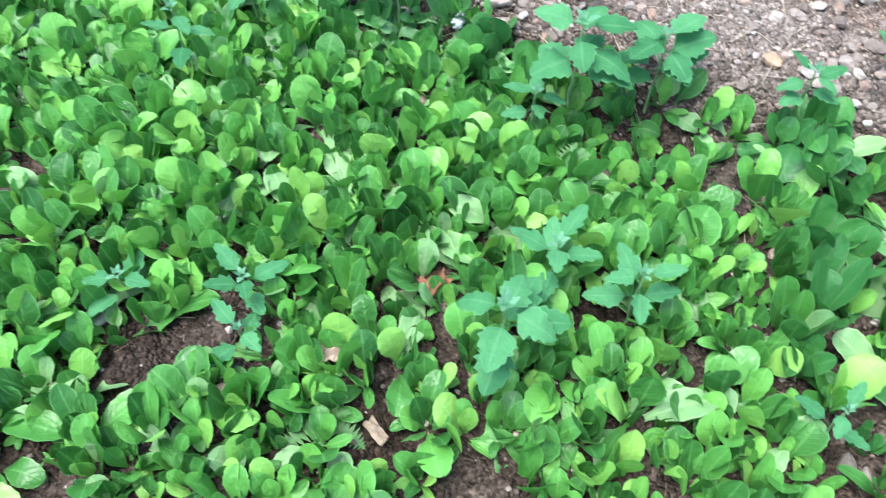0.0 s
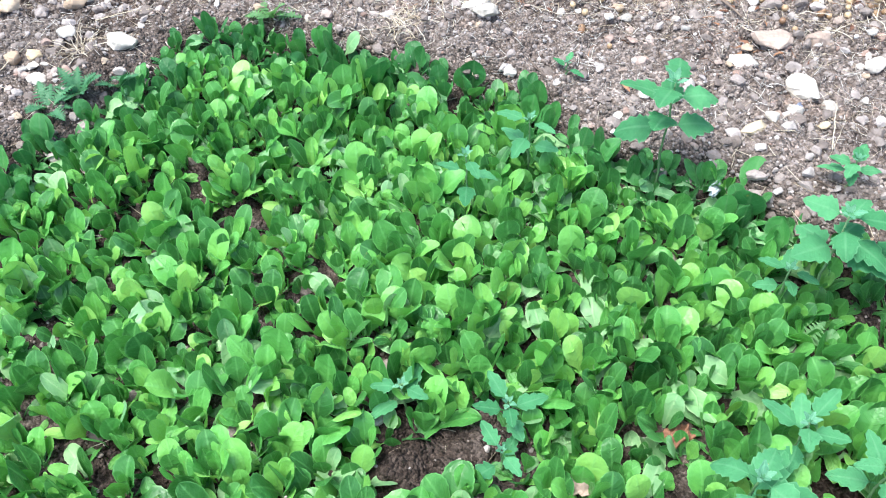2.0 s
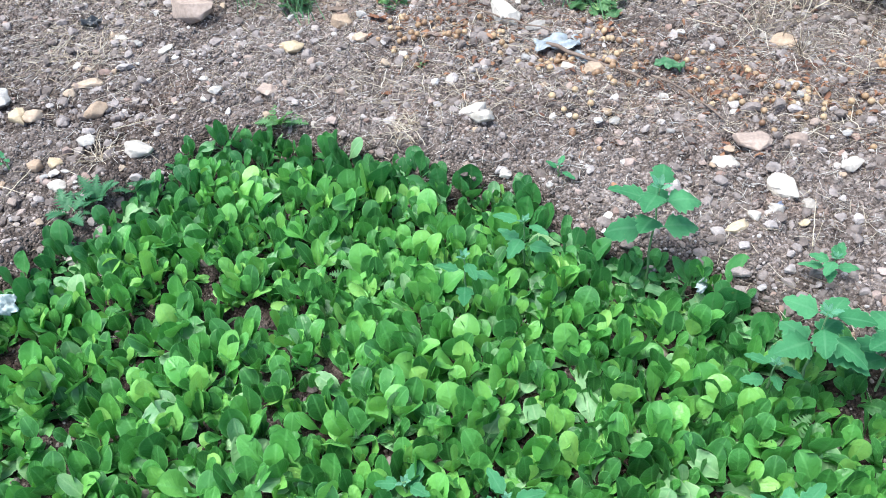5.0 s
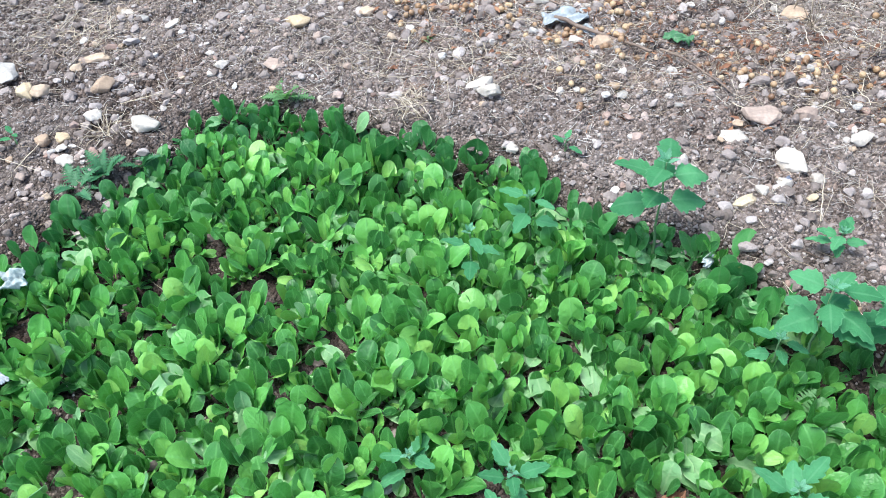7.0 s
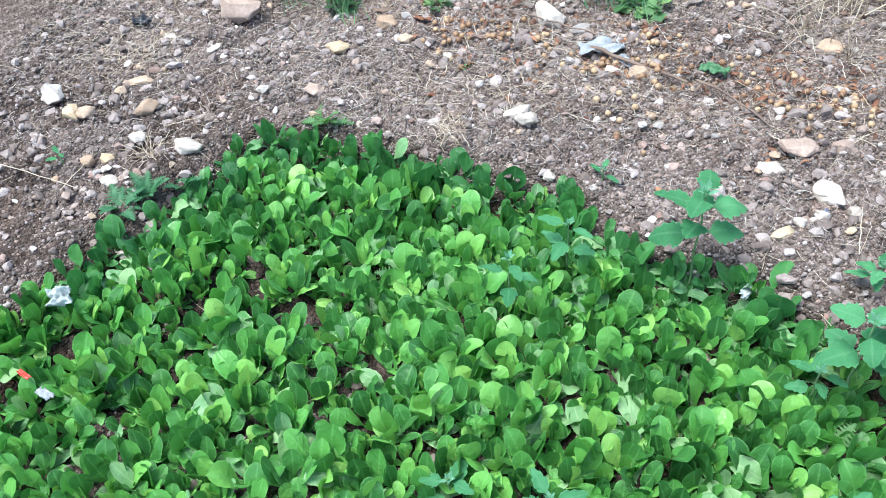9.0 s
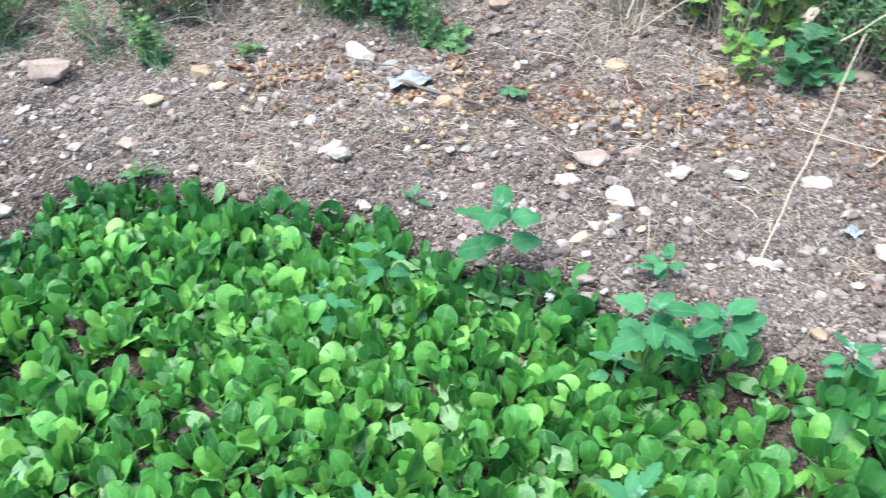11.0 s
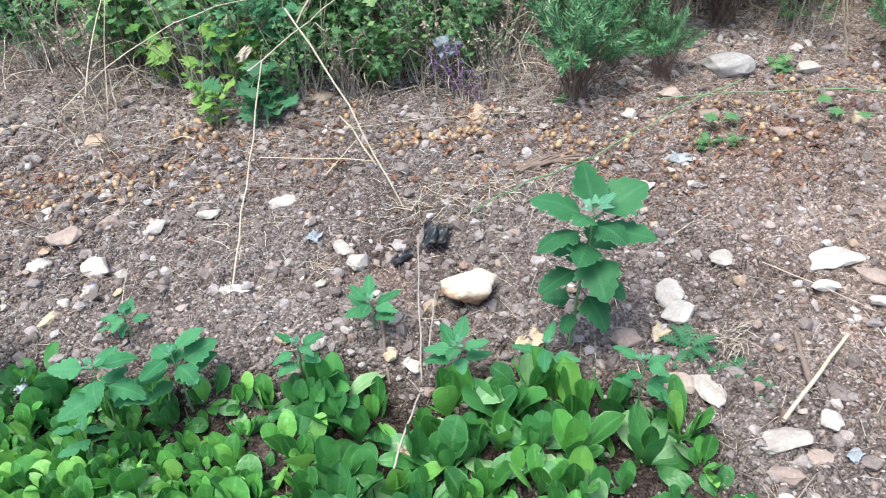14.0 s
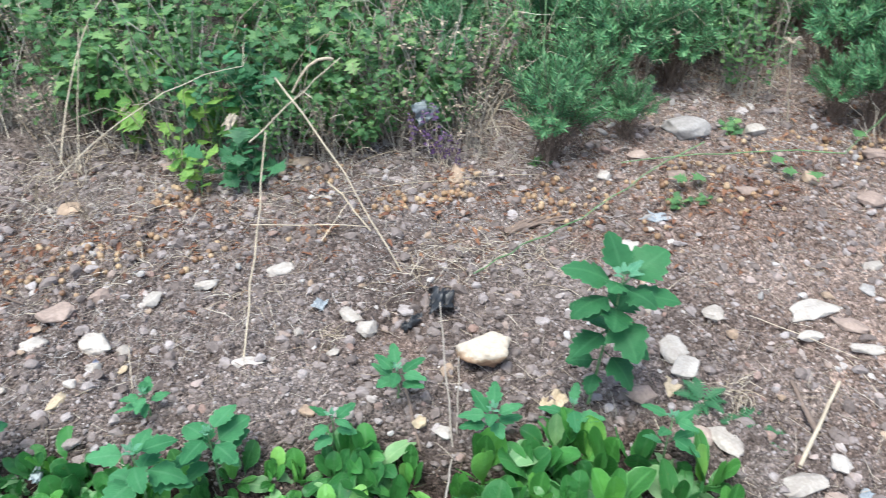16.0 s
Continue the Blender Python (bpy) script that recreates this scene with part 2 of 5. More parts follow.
M_BLACK = plain_material("black plastic film", [(0.0, (0.018, 0.020, 0.024)), (1.0, (0.03, 0.033, 0.038))], 0.38, 30, 180, 0.4, False, 0.5)
M_FILM = plain_material("dusty translucent film", [(0.0, (0.25, 0.285, 0.31)), (1.0, (0.33, 0.365, 0.39))], 0.45, 30, 180, 0.3, False, 0.5)
M_PAPER = plain_material("bleached paper", [(0.0, (0.38, 0.45, 0.45)), (1.0, (0.46, 0.52, 0.52))], 0.7, 30, 180, 0.4)
M_RED = plain_material("red plastic", [(0.0, (0.50, 0.035, 0.02)), (1.0, (0.55, 0.05, 0.03))], 0.4, 30, 180, 0.2, False, 0.5)
M_BLUE = plain_material("faded blue plastic", [(0.0, (0.15, 0.18, 0.26)), (1.0, (0.20, 0.23, 0.32))], 0.5, 30, 180, 0.2)

# ---- mesh helpers ----


def mesh_of(name, v, f, mat, uv=None, smooth=True):
    me = bpy.data.meshes.new(name)
    v, f = np.asarray(v, np.float32), np.asarray(f, np.int32)
    me.vertices.add(len(v))
    me.vertices.foreach_set("co", v.ravel())
    me.loops.add(f.size)
    me.loops.foreach_set("vertex_index", f.ravel())
    me.polygons.add(len(f))
    me.polygons.foreach_set("loop_start", np.arange(0, f.size, f.shape[1], dtype=np.int32))
    if uv is not None:
        layer = me.uv_layers.new(name="UVMap")
        layer.data.foreach_set("uv", np.asarray(uv, np.float32)[f.ravel()].ravel())
    me.update(calc_edges=True)
    me.polygons.foreach_set("use_smooth", np.full(len(f), smooth))
    me.materials.append(mat)
    me.validate()
    return me


def joined(items):
    """Several (verts, faces, uv) pieces, all with faces of one size, as one."""
    vs, fs, us, n = [], [], [], 0
    for v, f, u in items:
        vs.append(v)
        fs.append(np.asarray(f) + n)
        us.append(u)
        n += len(v)
    return np.concatenate(vs), np.concatenate(fs), np.concatenate(us)


def scattered(shapes, picks, mats):
    """Copies of the shapes, picks[i] at the 4 x 4 matrix mats[i], as one (verts, faces, uv)."""
    mats, picks, out = np.asarray(mats), np.asarray(picks), []
    for k, (v, f, u) in enumerate(shapes):
        a = mats[picks == k]
        if len(a):
            w = np.einsum("nij,vj->nvi", a[:, :3, :3], v) + a[:, None, :3, 3]
            g = np.asarray(f)[None] + (np.arange(len(a)) * len(v))[:, None, None]
            out.append((w.reshape(-1, 3), g.reshape(-1, g.shape[2]), np.tile(u, (len(a), 1))))
    return joined(out)


def part(name, mesh, parent, m=None, label=""):
    ob = new(name, mesh)
    ob.parent = parent
    if m is not None:
        ob.matrix_basis = m
    return tagged(ob, label)


def turn(rx, ry, rz, s=(1, 1, 1), at=(0, 0, 0)):
    return Matrix.LocRotScale(at, Euler((rx, ry, rz)), s if not isinstance(s, float) else (s, s, s))


def turns(n, rng, tip, at, scale):
    """n matrices with random turns, tipped up to tip radians, as one array."""
    out = np.zeros((n, 4, 4))
    for i in range(n):
        out[i] = turn(rng.uniform(-tip, tip), rng.uniform(-tip, tip), rng.uniform(0, 6.283), tuple(scale[i]), tuple(at[i]))
    return out


def tube(points, r0, r1, sides=6):
    """A tapering tube along the points."""
    pts = [Vector(p) for p in points]
    v, f = [], []
    for i, p in enumerate(pts):
        d = (pts[min(i + 1, len(pts) - 1)] - pts[max(i - 1, 0)]).normalized()
        side = d.cross(Vector((0.31, 0.17, 0.94)))
        side = side.normalized() if side.length > 1e-3 else Vector((1, 0, 0))
        up = d.cross(side)
        r = r0 + (r1 - r0) * i / (len(pts) - 1)
        for k in range(sides):
            a = 6.2832 * k / sides
            v.append(p + side * (r * math.cos(a)) + up * (r * math.sin(a)))
    for i in range(len(pts) - 1):
        for k in range(sides):
            a, b = i * sides + k, i * sides + (k + 1) % sides
            f.append((a, b, b + sides, a + sides))
    v = np.array([tuple(p) for p in v])
    n = (len(pts) - 1) * sides
    f.append((0, 1, 2, 3))
    f.append((n, n + 1, n + 2, n + 3))
    return v, np.array(f), np.zeros((len(v), 2))


def bent(a, b, sag=0.0, wob=0.0, n=9, seed=0):
    """Points from a to b with a sag and small kinks."""
    rng = random.Random(seed)
    a, b = Vector(a), Vector(b)
    out = []
    for i in range(n):
        s = i / (n - 1)
        k = wob * min(1, 4 * s * (1 - s) + 0.1)
        out.append(a.lerp(b, s) + Vector((rng.uniform(-k, k), rng.uniform(-k, k), 4 * sag * s * (1 - s) + rng.uniform(-k, k))))
    return out


def icosphere(level):
    bm = bmesh.new()
    bmesh.ops.create_icosphere(bm, subdivisions=level, radius=1)
    v = np.array([tuple(p.co) for p in bm.verts])
    f = np.array([[p.index for p in q.verts] for q in bm.faces])
    bm.free()
    return v, f, np.zeros((len(v), 2))


def rock_shape(seed, level=2, cuts=7, rough=0.20):
    """A stone of unit radius: a lumpy ball with broken facets."""
    rng = random.Random(seed)
    v, f, u = icosphere(level)
    off = Vector((rng.uniform(0, 50), rng.uniform(0, 50), rng.uniform(0, 50)))
    v = np.array([tuple(Vector(p) * (1 + rough * noise.noise(Vector(p) * 1.3 + off) + 0.45 * rough * noise.noise(Vector(p) * 3.4 + off))) for p in v])
    for _ in range(cuts):
        d = Vector((rng.gauss(0, 1), rng.gauss(0, 1), rng.gauss(0, 0.8))).normalized()
        d, lim = np.array(d), rng.uniform(0.55, 0.88)
        over = np.maximum(v @ d - lim, 0)
        v = v - over[:, None] * d * 0.96
    v = np.array([tuple(Vector(p) * (1 + 0.16 * rough * 2 * noise.noise(Vector(p) * 3.1 + off) + 0.10 * rough * 2 * noise.noise(Vector(p) * 8 + off))) for p in v])
    return v, f, u


def hull_shape(seed, n=24, soft=0.09):
    """An angular stone: the hull of random points, with worn edges and small dents."""
    rng = random.Random(seed)
    bm = bmesh.new()
    for _ in range(n):
        d = Vector((rng.gauss(0, 1), rng.gauss(0, 1), rng.gauss(0, 1))).normalized() * rng.uniform(0.72, 1.0)
        bm.verts.new(d)
    out = bmesh.ops.convex_hull(bm, input=bm.verts)
    bmesh.ops.delete(bm, geom=[g for g in out["geom_interior"] if isinstance(g, bmesh.types.BMVert)], context="VERTS")
    bmesh.ops.dissolve_limit(bm, angle_limit=0.28, verts=bm.verts, edges=bm.edges)
    bmesh.ops.bevel(bm, geom=list(bm.edges), offset=soft, segments=2, profile=0.55, affect="EDGES", clamp_overlap=True)
    bmesh.ops.triangulate(bm, faces=bm.faces)
    bmesh.ops.subdivide_edges(bm, edges=list(bm.edges), cuts=1, use_grid_fill=True)
    bmesh.ops.recalc_face_normals(bm, faces=bm.faces)
    bmesh.ops.triangulate(bm, faces=bm.faces)
    off = Vector((rng.uniform(0, 50), rng.uniform(0, 50), 0))
    v = np.array([tuple(p.co * (1 + 0.17 * noise.noise(p.co * 2.0 + off) + 0.08 * noise.noise(p.co * 5 + off))) for p in bm.verts])
    v = (v - (v.max(0) + v.min(0)) / 2) / ((v.max(0) - v.min(0)) / 2)
    bm.verts.index_update()
    f = np.array([[p.index for p in q.verts] for q in bm.faces])
    bm.free()
    return v, f, np.zeros((len(v), 2))


TABLE = np.random.RandomState(5).rand(256, 256)


def ripple(x, y, scale, seed=0):
    """Smooth value noise in 0..1 for arrays."""
    x, y = np.asarray(x) * scale + 37.3 * seed + 900.0, np.asarray(y) * scale + 71.7 * seed + 900.0
    i, j = np.floor(x).astype(int), np.floor(y).astype(int)
    s, t = x - i, y - j
    s, t = s * s * (3 - 2 * s), t * t * (3 - 2 * t)
    g = lambda a, b: TABLE[a & 255, b & 255]
    return (g(i, j) * (1 - s) + g(i + 1, j) * s) * (1 - t) + (g(i, j + 1) * (1 - s) + g(i + 1, j + 1) * s) * t


def crumbs(x, y, cell, seed=0):
    """Packed rounded lumps of about that size, 0..1 high."""
    x, y = np.asarray(x) / cell + 13.7 * seed + 9000.0, np.asarray(y) / cell + 29.1 * seed + 9000.0
    i, j = np.floor(x).astype(int), np.floor(y).astype(int)
    best = np.zeros(x.shape)
    for di in (-1, 0, 1):
        for dj in (-1, 0, 1):
            a, b = i + di, j + dj
            px, py = a + TABLE[a & 255, b & 255], b + TABLE[(a + 91) & 255, (b + 57) & 255]
            r = 0.35 + 0.45 * TABLE[(a + 13) & 255, (b + 201) & 255]
            d2 = ((x - px) ** 2 + (y - py) ** 2) / (r * r)
            best = np.maximum(best, r * np.sqrt(np.maximum(1 - d2, 0)))
    return best


# ---- the ground: one sheet with a slightly sunken bed ----
BED = [(-1.40, 0.05), (-1.38, 0.70), (-1.32, 0.82), (-1.27, 0.95), (-1.19, 1.06), (-1.15, 1.17), (-1.12, 1.30), (-1.06, 1.36), (-0.96, 1.39), (-0.74, 1.36), (-0.55, 1.33), (-0.34, 1.29),
       (-0.26, 1.20), (-0.18, 1.15), (0.06, 1.11), (0.14, 1.03), (0.40, 0.90), (0.60, 0.85), (0.70, 0.74), (0.80, 0.71), (0.90, 0.71), (0.97, 0.67), (1.07, 0.63), (1.11, 0.53),
       (1.13, 0.43), (1.11, 0.33), (1.08, 0.05)]


def bed_depth(x, y):
    """Metres inside the bed's edge (outside: minus)."""
    x, y = np.asarray(x, float), np.asarray(y, float)
    dist, inside = np.full(x.shape, 1e9), np.zeros(x.shape, bool)
    for (ax, ay), (bx, by) in zip(BED, BED[1:] + BED[:1]):
        ex, ey = bx - ax, by - ay
        s = np.clip(((x - ax) * ex + (y - ay) * ey) / (ex * ex + ey * ey), 0, 1)
        dist = np.minimum(dist, np.hypot(x - ax - s * ex, y - ay - s * ey))
        if ey:
            inside ^= ((ay > y) != (by > y)) & (x < ex * (y - ay) / ey + ax)
    return np.where(inside, dist, -dist)


def ground_z(x, y):
    x, y = np.asarray(x, float), np.asarray(y, float)
    d = bed_depth(x, y)
    s = np.clip((d + 0.05) / 0.10, 0, 1)
    z = -0.058 * s * s * (3 - 2 * s)
    z = z + 0.012 * np.exp(-((d + 0.10) / 0.06) ** 2)
    z = z + 0.030 * (ripple(x, y, 2.2, 1) - 0.5) + 0.022 * (ripple(x, y, 6, 2) - 0.5) + 0.016 * (ripple(x, y, 17, 3) - 0.5)
    z = z + 0.008 * (ripple(x, y, 42, 4) - 0.5)
    lump = np.where(np.abs(x) < 4, 1.0, 0.0)
    z = z + lump * (0.014 * crumbs(x, y, 0.024, 1) + 0.020 * crumbs(x, y, 0.042, 2) * (ripple(x, y, 5, 6) > 0.45) - 0.008)
    return z + 0.004


def gz(x, y):
    return float(ground_z(np.array([x]), np.array([y]))[0])


def axis(a, b, step, far):
    mid = list(np.arange(a, b, step))
    out, d = [], step
    p = mid[-1]
    while p < far:
        d *= 1.22
        p += d
        out.append(p)
    lead, d, p = [], step, a
    while p > -far:
        d *= 1.22
        p -= d
        lead.append(p)
    return np.array(lead[::-1] + mid + out)


def build_ground():
    gx, gy = axis(-1.9, 2.95, 0.0062, 400), axis(0.15, 2.3, 0.0060, 400)
    X, Y = np.meshgrid(gx, gy, indexing="ij")
    Z = ground_z(X, Y)
    n, k = X.shape
    idx = np.arange(n * k).reshape(n, k)
    f = np.stack([idx[:-1, :-1], idx[1:, :-1], idx[1:, 1:], idx[:-1, 1:]], -1).reshape(-1, 4)
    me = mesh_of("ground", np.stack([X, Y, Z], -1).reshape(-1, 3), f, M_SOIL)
    damp_shade = me.attributes.new("damp_shade", "FLOAT", "POINT")
    # bed floor: moisture plus painted shade between the plants
    soil_dark = np.clip((bed_depth(X, Y) + 0.055) / 0.09, 0, 1) * (0.6 + 0.4 * ripple(X, Y, 7, 9))
    # soil turns darker and browner towards the left
    left_brown = np.clip((-1.02 - X) / 0.25, 0, 1) * np.clip((1.75 - Y) / 0.4, 0, 1) * (0.25 + 0.6 * ripple(X, Y, 6, 12)) * np.clip((X + 2.5) / 0.5, 0, 1) * np.clip((Y + 0.1) / 0.4, 0, 1)
    soil_dark = np.maximum(soil_dark, left_brown)
    damp_shade.data.foreach_set("value", soil_dark.ravel().astype(np.float32))
    dust = me.attributes.new("dust", "FLOAT", "POINT")
    dry = np.clip((X - 1.15 + 0.5 * (ripple(X, Y, 2.5, 14) - 0.5)) / 0.5, 0, 1) * (0.7 + 0.3 * ripple(X, Y, 8, 15)) * np.clip((4.2 - X) / 0.8, 0, 1) * np.clip((Y + 0.6) / 0.6, 0, 1)
    dust.data.foreach_set("value", dry.ravel().astype(np.float32))
    tagged(new("ground", me), "brown stony garden soil, painted dark with dampness and leaf shade in a sunken bed", "soil", kind="structure")


build_ground()

# ---- leaf shapes ----


def leaf_shape(wide, stalk, start, rise, curl, cup, wave, seed, rows=13, cols=5, tooth=0.04, fold=0.0, peak=0.62, point=0.0, twist=0.0):
    """A leaf of unit length that leaves its base towards +x: a stalk that widens into a blade. rise: its first slope in degrees, curl: how far it bends down
    along its length, cup: how far the sides lift, wave: ripple of the margin, point: how pointed the end is."""
    rng = random.Random(seed)
    ph = [rng.uniform(0, 6.28) for _ in range(4)]
    r = z = last = 0.0
    v, u = [], []
    for i in range(rows):
        s = 1 - (1 - i / (rows - 1)) ** 1.6
        a = radians(rise - curl * s ** 1.6)
        r += math.cos(a) * (s - last)
        z += math.sin(a) * (s - last)
        last = s
        if s < start:
            w = stalk
        elif s < peak:
            k = (s - start) / (peak - start)
            w = stalk + (1 - stalk) * math.sin(k * 1.5708) ** (0.85 if peak > 0.6 else 1.2)
        else:
            k = (s - peak) / (1 - peak)
            w = max(math.sqrt(max(1 - k * k, 0)) * (1 - point) + point * (1 - k) ** 0.9, 0.09 if point < 0.3 else 0.03)
        if s > start + 0.04:
            w *= 1 + tooth * (1 if i % 2 else -1) + 0.03 * math.sin(9 * s + ph[0])
        w *= wide
        lean = twist * s
        for j in range(cols):
            q = 2 * j / (cols - 1) - 1
            lift = cup * w * q * q + wave * w * abs(q) * math.sin(11 * s + ph[1] + (1.7 if q > 0 else 0)) - fold * w * abs(q)
            y = q * w * math.cos(lean)
            lift += q * w * math.sin(lean)
            v.append((r - math.sin(a) * lift, y * (1 - 0.25 * abs(cup) * q * q), z + math.cos(a) * lift))
            u.append((q, s))
    f = [(i * cols + j, (i + 1) * cols + j, (i + 1) * cols + j + 1, i * cols + j + 1) for i in range(rows - 1) for j in range(cols - 1)]
    return np.array(v), np.array(f), np.array(u)


rng = random.Random(11)
LEAF_SHAPES = []
for k in range(14):
    LEAF_SHAPES.append(leaf_shape(rng.uniform(0.215, 0.30), 0.15, rng.uniform(0.24, 0.36), 0, rng.uniform(-22, 46), rng.uniform(-0.30, 0.40), rng.uniform(0.03, 0.12), k,
                                  rows=17, tooth=0.030, peak=rng.uniform(0.64, 0.72), twist=rng.uniform(-0.2, 0.2)))
for k in range(6):
    LEAF_SHAPES.append(leaf_shape(rng.uniform(0.20, 0.27), 0.20, 0.2, 0, rng.uniform(45, 95), rng.uniform(-0.2, 0.3), rng.uniform(0.08, 0.18), 40 + k,
                                  rows=15, tooth=0.03, peak=0.64, twist=rng.uniform(-0.8, 0.8)))
for k in range(6):
    LEAF_SHAPES.append(leaf_shape(rng.uniform(0.17, 0.22), 0.18, rng.uniform(0.12, 0.22), 0, rng.uniform(-5, 50), rng.uniform(0.1, 0.5), rng.uniform(0.05, 0.14), 60 + k,
                                  rows=15, tooth=0.022, peak=rng.uniform(0.64, 0.72), twist=rng.uniform(-0.4, 0.4)))
for k in range(4):
    LEAF_SHAPES.append(leaf_shape(rng.uniform(0.13, 0.20), 0.30, 0.2, 0, rng.uniform(20, 70), rng.uniform(0.1, 0.4), rng.uniform(0.05, 0.15), 80 + k,
                                  rows=9, cols=3, tooth=0.03, peak=0.66, twist=rng.uniform(-0.6, 0.6)))
LEAF_MESHES = [mesh_of("lettuce_leaf", *s[:2], M_LEAF, s[2]) for s in LEAF_SHAPES]
PALE_MESHES = [mesh_of("lettuce_leaf", *s[:2], M_PALE, s[2]) for s in LEAF_SHAPES]


def plant_leaves(r, size, limp=0.15, tongue=0.12):
    """The leaves of one young plant: (shape, matrix, pale) from the outer ring inwards. Most turn their faces to the open side of the bed."""
    out, a = [], r.uniform(0, 6.28)
    n = r.randint(5, 8)
    for i in range(n):
        a += 2.4 + r.uniform(-0.4, 0.4)
        inner = i / (n - 1)
        off = (a - 1.571 + 3.1416) % 6.2832 - 3.1416
        away = 1.571 + off - 0.62 * math.sin(off)
        rise = r.gauss(70, 8) + 8 * inner + 9 * (1 - math.cos(off)) / 2
        floppy = r.random() < limp and inner < 0.7
        k = r.randrange(14, 20) if floppy else r.randrange(20, 26) if r.random() < tongue else r.randrange(14)
        if floppy:
            rise = r.uniform(25, 55)
        long = size * r.uniform(0.80, 1.14) * (1.0 - 0.34 * inner)
        m = Matrix.Rotation(away, 4, "Z") @ Matrix.Translation((r.uniform(0.002, 0.014), 0, 0)) @ Matrix.Rotation(-radians(rise), 4, "Y") @ Matrix.Rotation(r.uniform(-0.45, 0.45), 4, "X")
        out.append((k, m @ Matrix.Diagonal((long, long * r.uniform(0.9, 1.18), long, 1)), floppy and r.random() < 0.5 or r.random() < 0.02))
    for i in range(r.randint(3, 5)):
        long = size * r.uniform(0.45, 0.8)
        m = Matrix.Rotation(r.uniform(0, 6.28), 4, "Z") @ Matrix.Rotation(-radians(r.uniform(10, 65)), 4, "Y") @ Matrix.Rotation(r.uniform(-0.6, 0.6), 4, "X")
        out.append((r.randrange(26, 30), m @ Matrix.Diagonal((long, long, long, 1)), False))
    return out


# bare patches in the bed: centre and radius
GAPS = [(-0.80, 0.87, 0.06), (-0.91, 0.94, 0.05), (-0.29, 0.50, 0.075), (-0.37, 0.43, 0.07), (-0.07, 0.37, 0.07), (0.04, 0.33, 0.07), (0.21, 0.56, 0.055), (-0.48, 0.30, 0.06),
        (0.34, 0.47, 0.045), (0.62, 0.66, 0.06), (0.67, 0.74, 0.065), (0.53, 0.72, 0.05), (0.575, 0.67, 0.05), (0.47, 0.80, 0.045), (0.54, 0.48, 0.04), (0.15, 0.90, 0.04), (-1.20, 0.72, 0.05), (-1.31, 0.62, 0.06), (-1.05, 0.60, 0.04), (-0.80, 0.61, 0.04)]


def plant_spots():
    """Places in the bed: crowded towards the far side, looser near the path."""
    r = random.Random(3)
    spots, cell = [], {}
    q = np.random.RandomState(3)
    px, py = q.uniform(-1.42, 1.15, 42000), q.uniform(0.08, 1.44, 42000)
    for x, y, d, wave in zip(px.tolist(), py.tolist(), bed_depth(px, py).tolist(), ripple(px, py, 5, 7).tolist()):
        if d < 0.012:
            continue
        gap = min((math.hypot(x - a, y - b) / c for a, b, c in GAPS), default=9)
        if gap < 0.8 or (gap < 1.05 and r.random() < 0.7):
            continue
        near = (0.0275 if y < 0.7 else 0.0265) + 0.013 * wave
        if y < 0.62:
            near += 0.008 * (0.62 - y) / 0.4
        if x > 0.42 or (x > 0.2 and y > 0.75):
            near += 0.012
        if d < 0.05:
            near *= 0.9
        key = (int(x / 0.06), int(y / 0.06))
        if any(math.hypot(x - p[0], y - p[1]) < near for i in (-1, 0, 1) for j in (-1, 0, 1) for p in cell.get((key[0] + i, key[1] + j), ())):
            continue
        cell.setdefault(key, []).append((x, y))
        spots.append((x, y, d))
    return spots


def build_bed():
    r = random.Random(21)
    mass, dark_leaves, pale, single = [], [], [], 0
    spots = plant_spots()
    zs = ground_z(np.array([s[0] for s in spots]), np.array([s[1] for s in spots]))
    for (x, y, d), z in zip(spots, zs):
        size = r.uniform(0.054, 0.104) * (0.89 if y > 0.85 else 0.95 if y > 0.65 else 1.0) * (1.08 if d < 0.07 and y < 0.8 else 1.0) * (0.94 if y < 0.6 else 1.0)
        if x > 0.45 and y > 0.40:
            size *= 1.28
        elif d < 0.08 and x > 0.08 and y > 0.6:
            size *= 1.22
        far_edge = x > 0.42 and r.random() < 0.45 or d < 0.095 and y > 0.8 and x < 0.3 and r.random() < 0.9
        leaves = plant_leaves(r, size, 0.36 if x > 0.55 or (x > -0.2 and d < 0.12 and y > 0.7) else 0.15, 0.75 if x > 0.45 else 0.4 if x > 0.3 or (d < 0.1 and y > 0.7) else 0.24)
        base = Matrix.Translation((x, y, float(z) - 0.004)) @ Matrix.Rotation(r.uniform(-0.5, 0.5), 4, "Z")
        if single < 290 and -0.62 < x < 0.45 and 0.28 < y < 0.95:
            single += 1
            ob = tagged(new("lettuce_seedling"), "young green lettuce plant with rounded leaves in the crowded bed", "lettuce", "lettuce in the bed")
            ob.matrix_basis = base
            for k, m, light in leaves:
                part("leaf", (PALE_MESHES if light else LEAF_MESHES)[k], ob, m, "pale wilted leaf" if light else "")
        else:
            for k, m, light in leaves:
                (pale if light else dark_leaves if far_edge else mass).append((k, base @ m))
    for name, rows, mat, label in (("lettuce_crop", mass, M_LEAF_JOINED, "dense mass of young green lettuce leaves"),
                                   ("dark_lettuce_crop", dark_leaves, M_DARK_LEAF, "dark green leaves along the bed's far edge and right end"),
                                   ("wilted_lettuce_leaves", pale, M_PALE, "pale folded leaves among the green crop")):
        v, f, u = scattered(LEAF_SHAPES, [k for k, _ in rows], [np.array(m) for _, m in rows])
        tagged(new(name, mesh_of(name, v, f, mat, u)), label, "lettuce", kind="stuff")


build_bed()

# ---- weeds ----


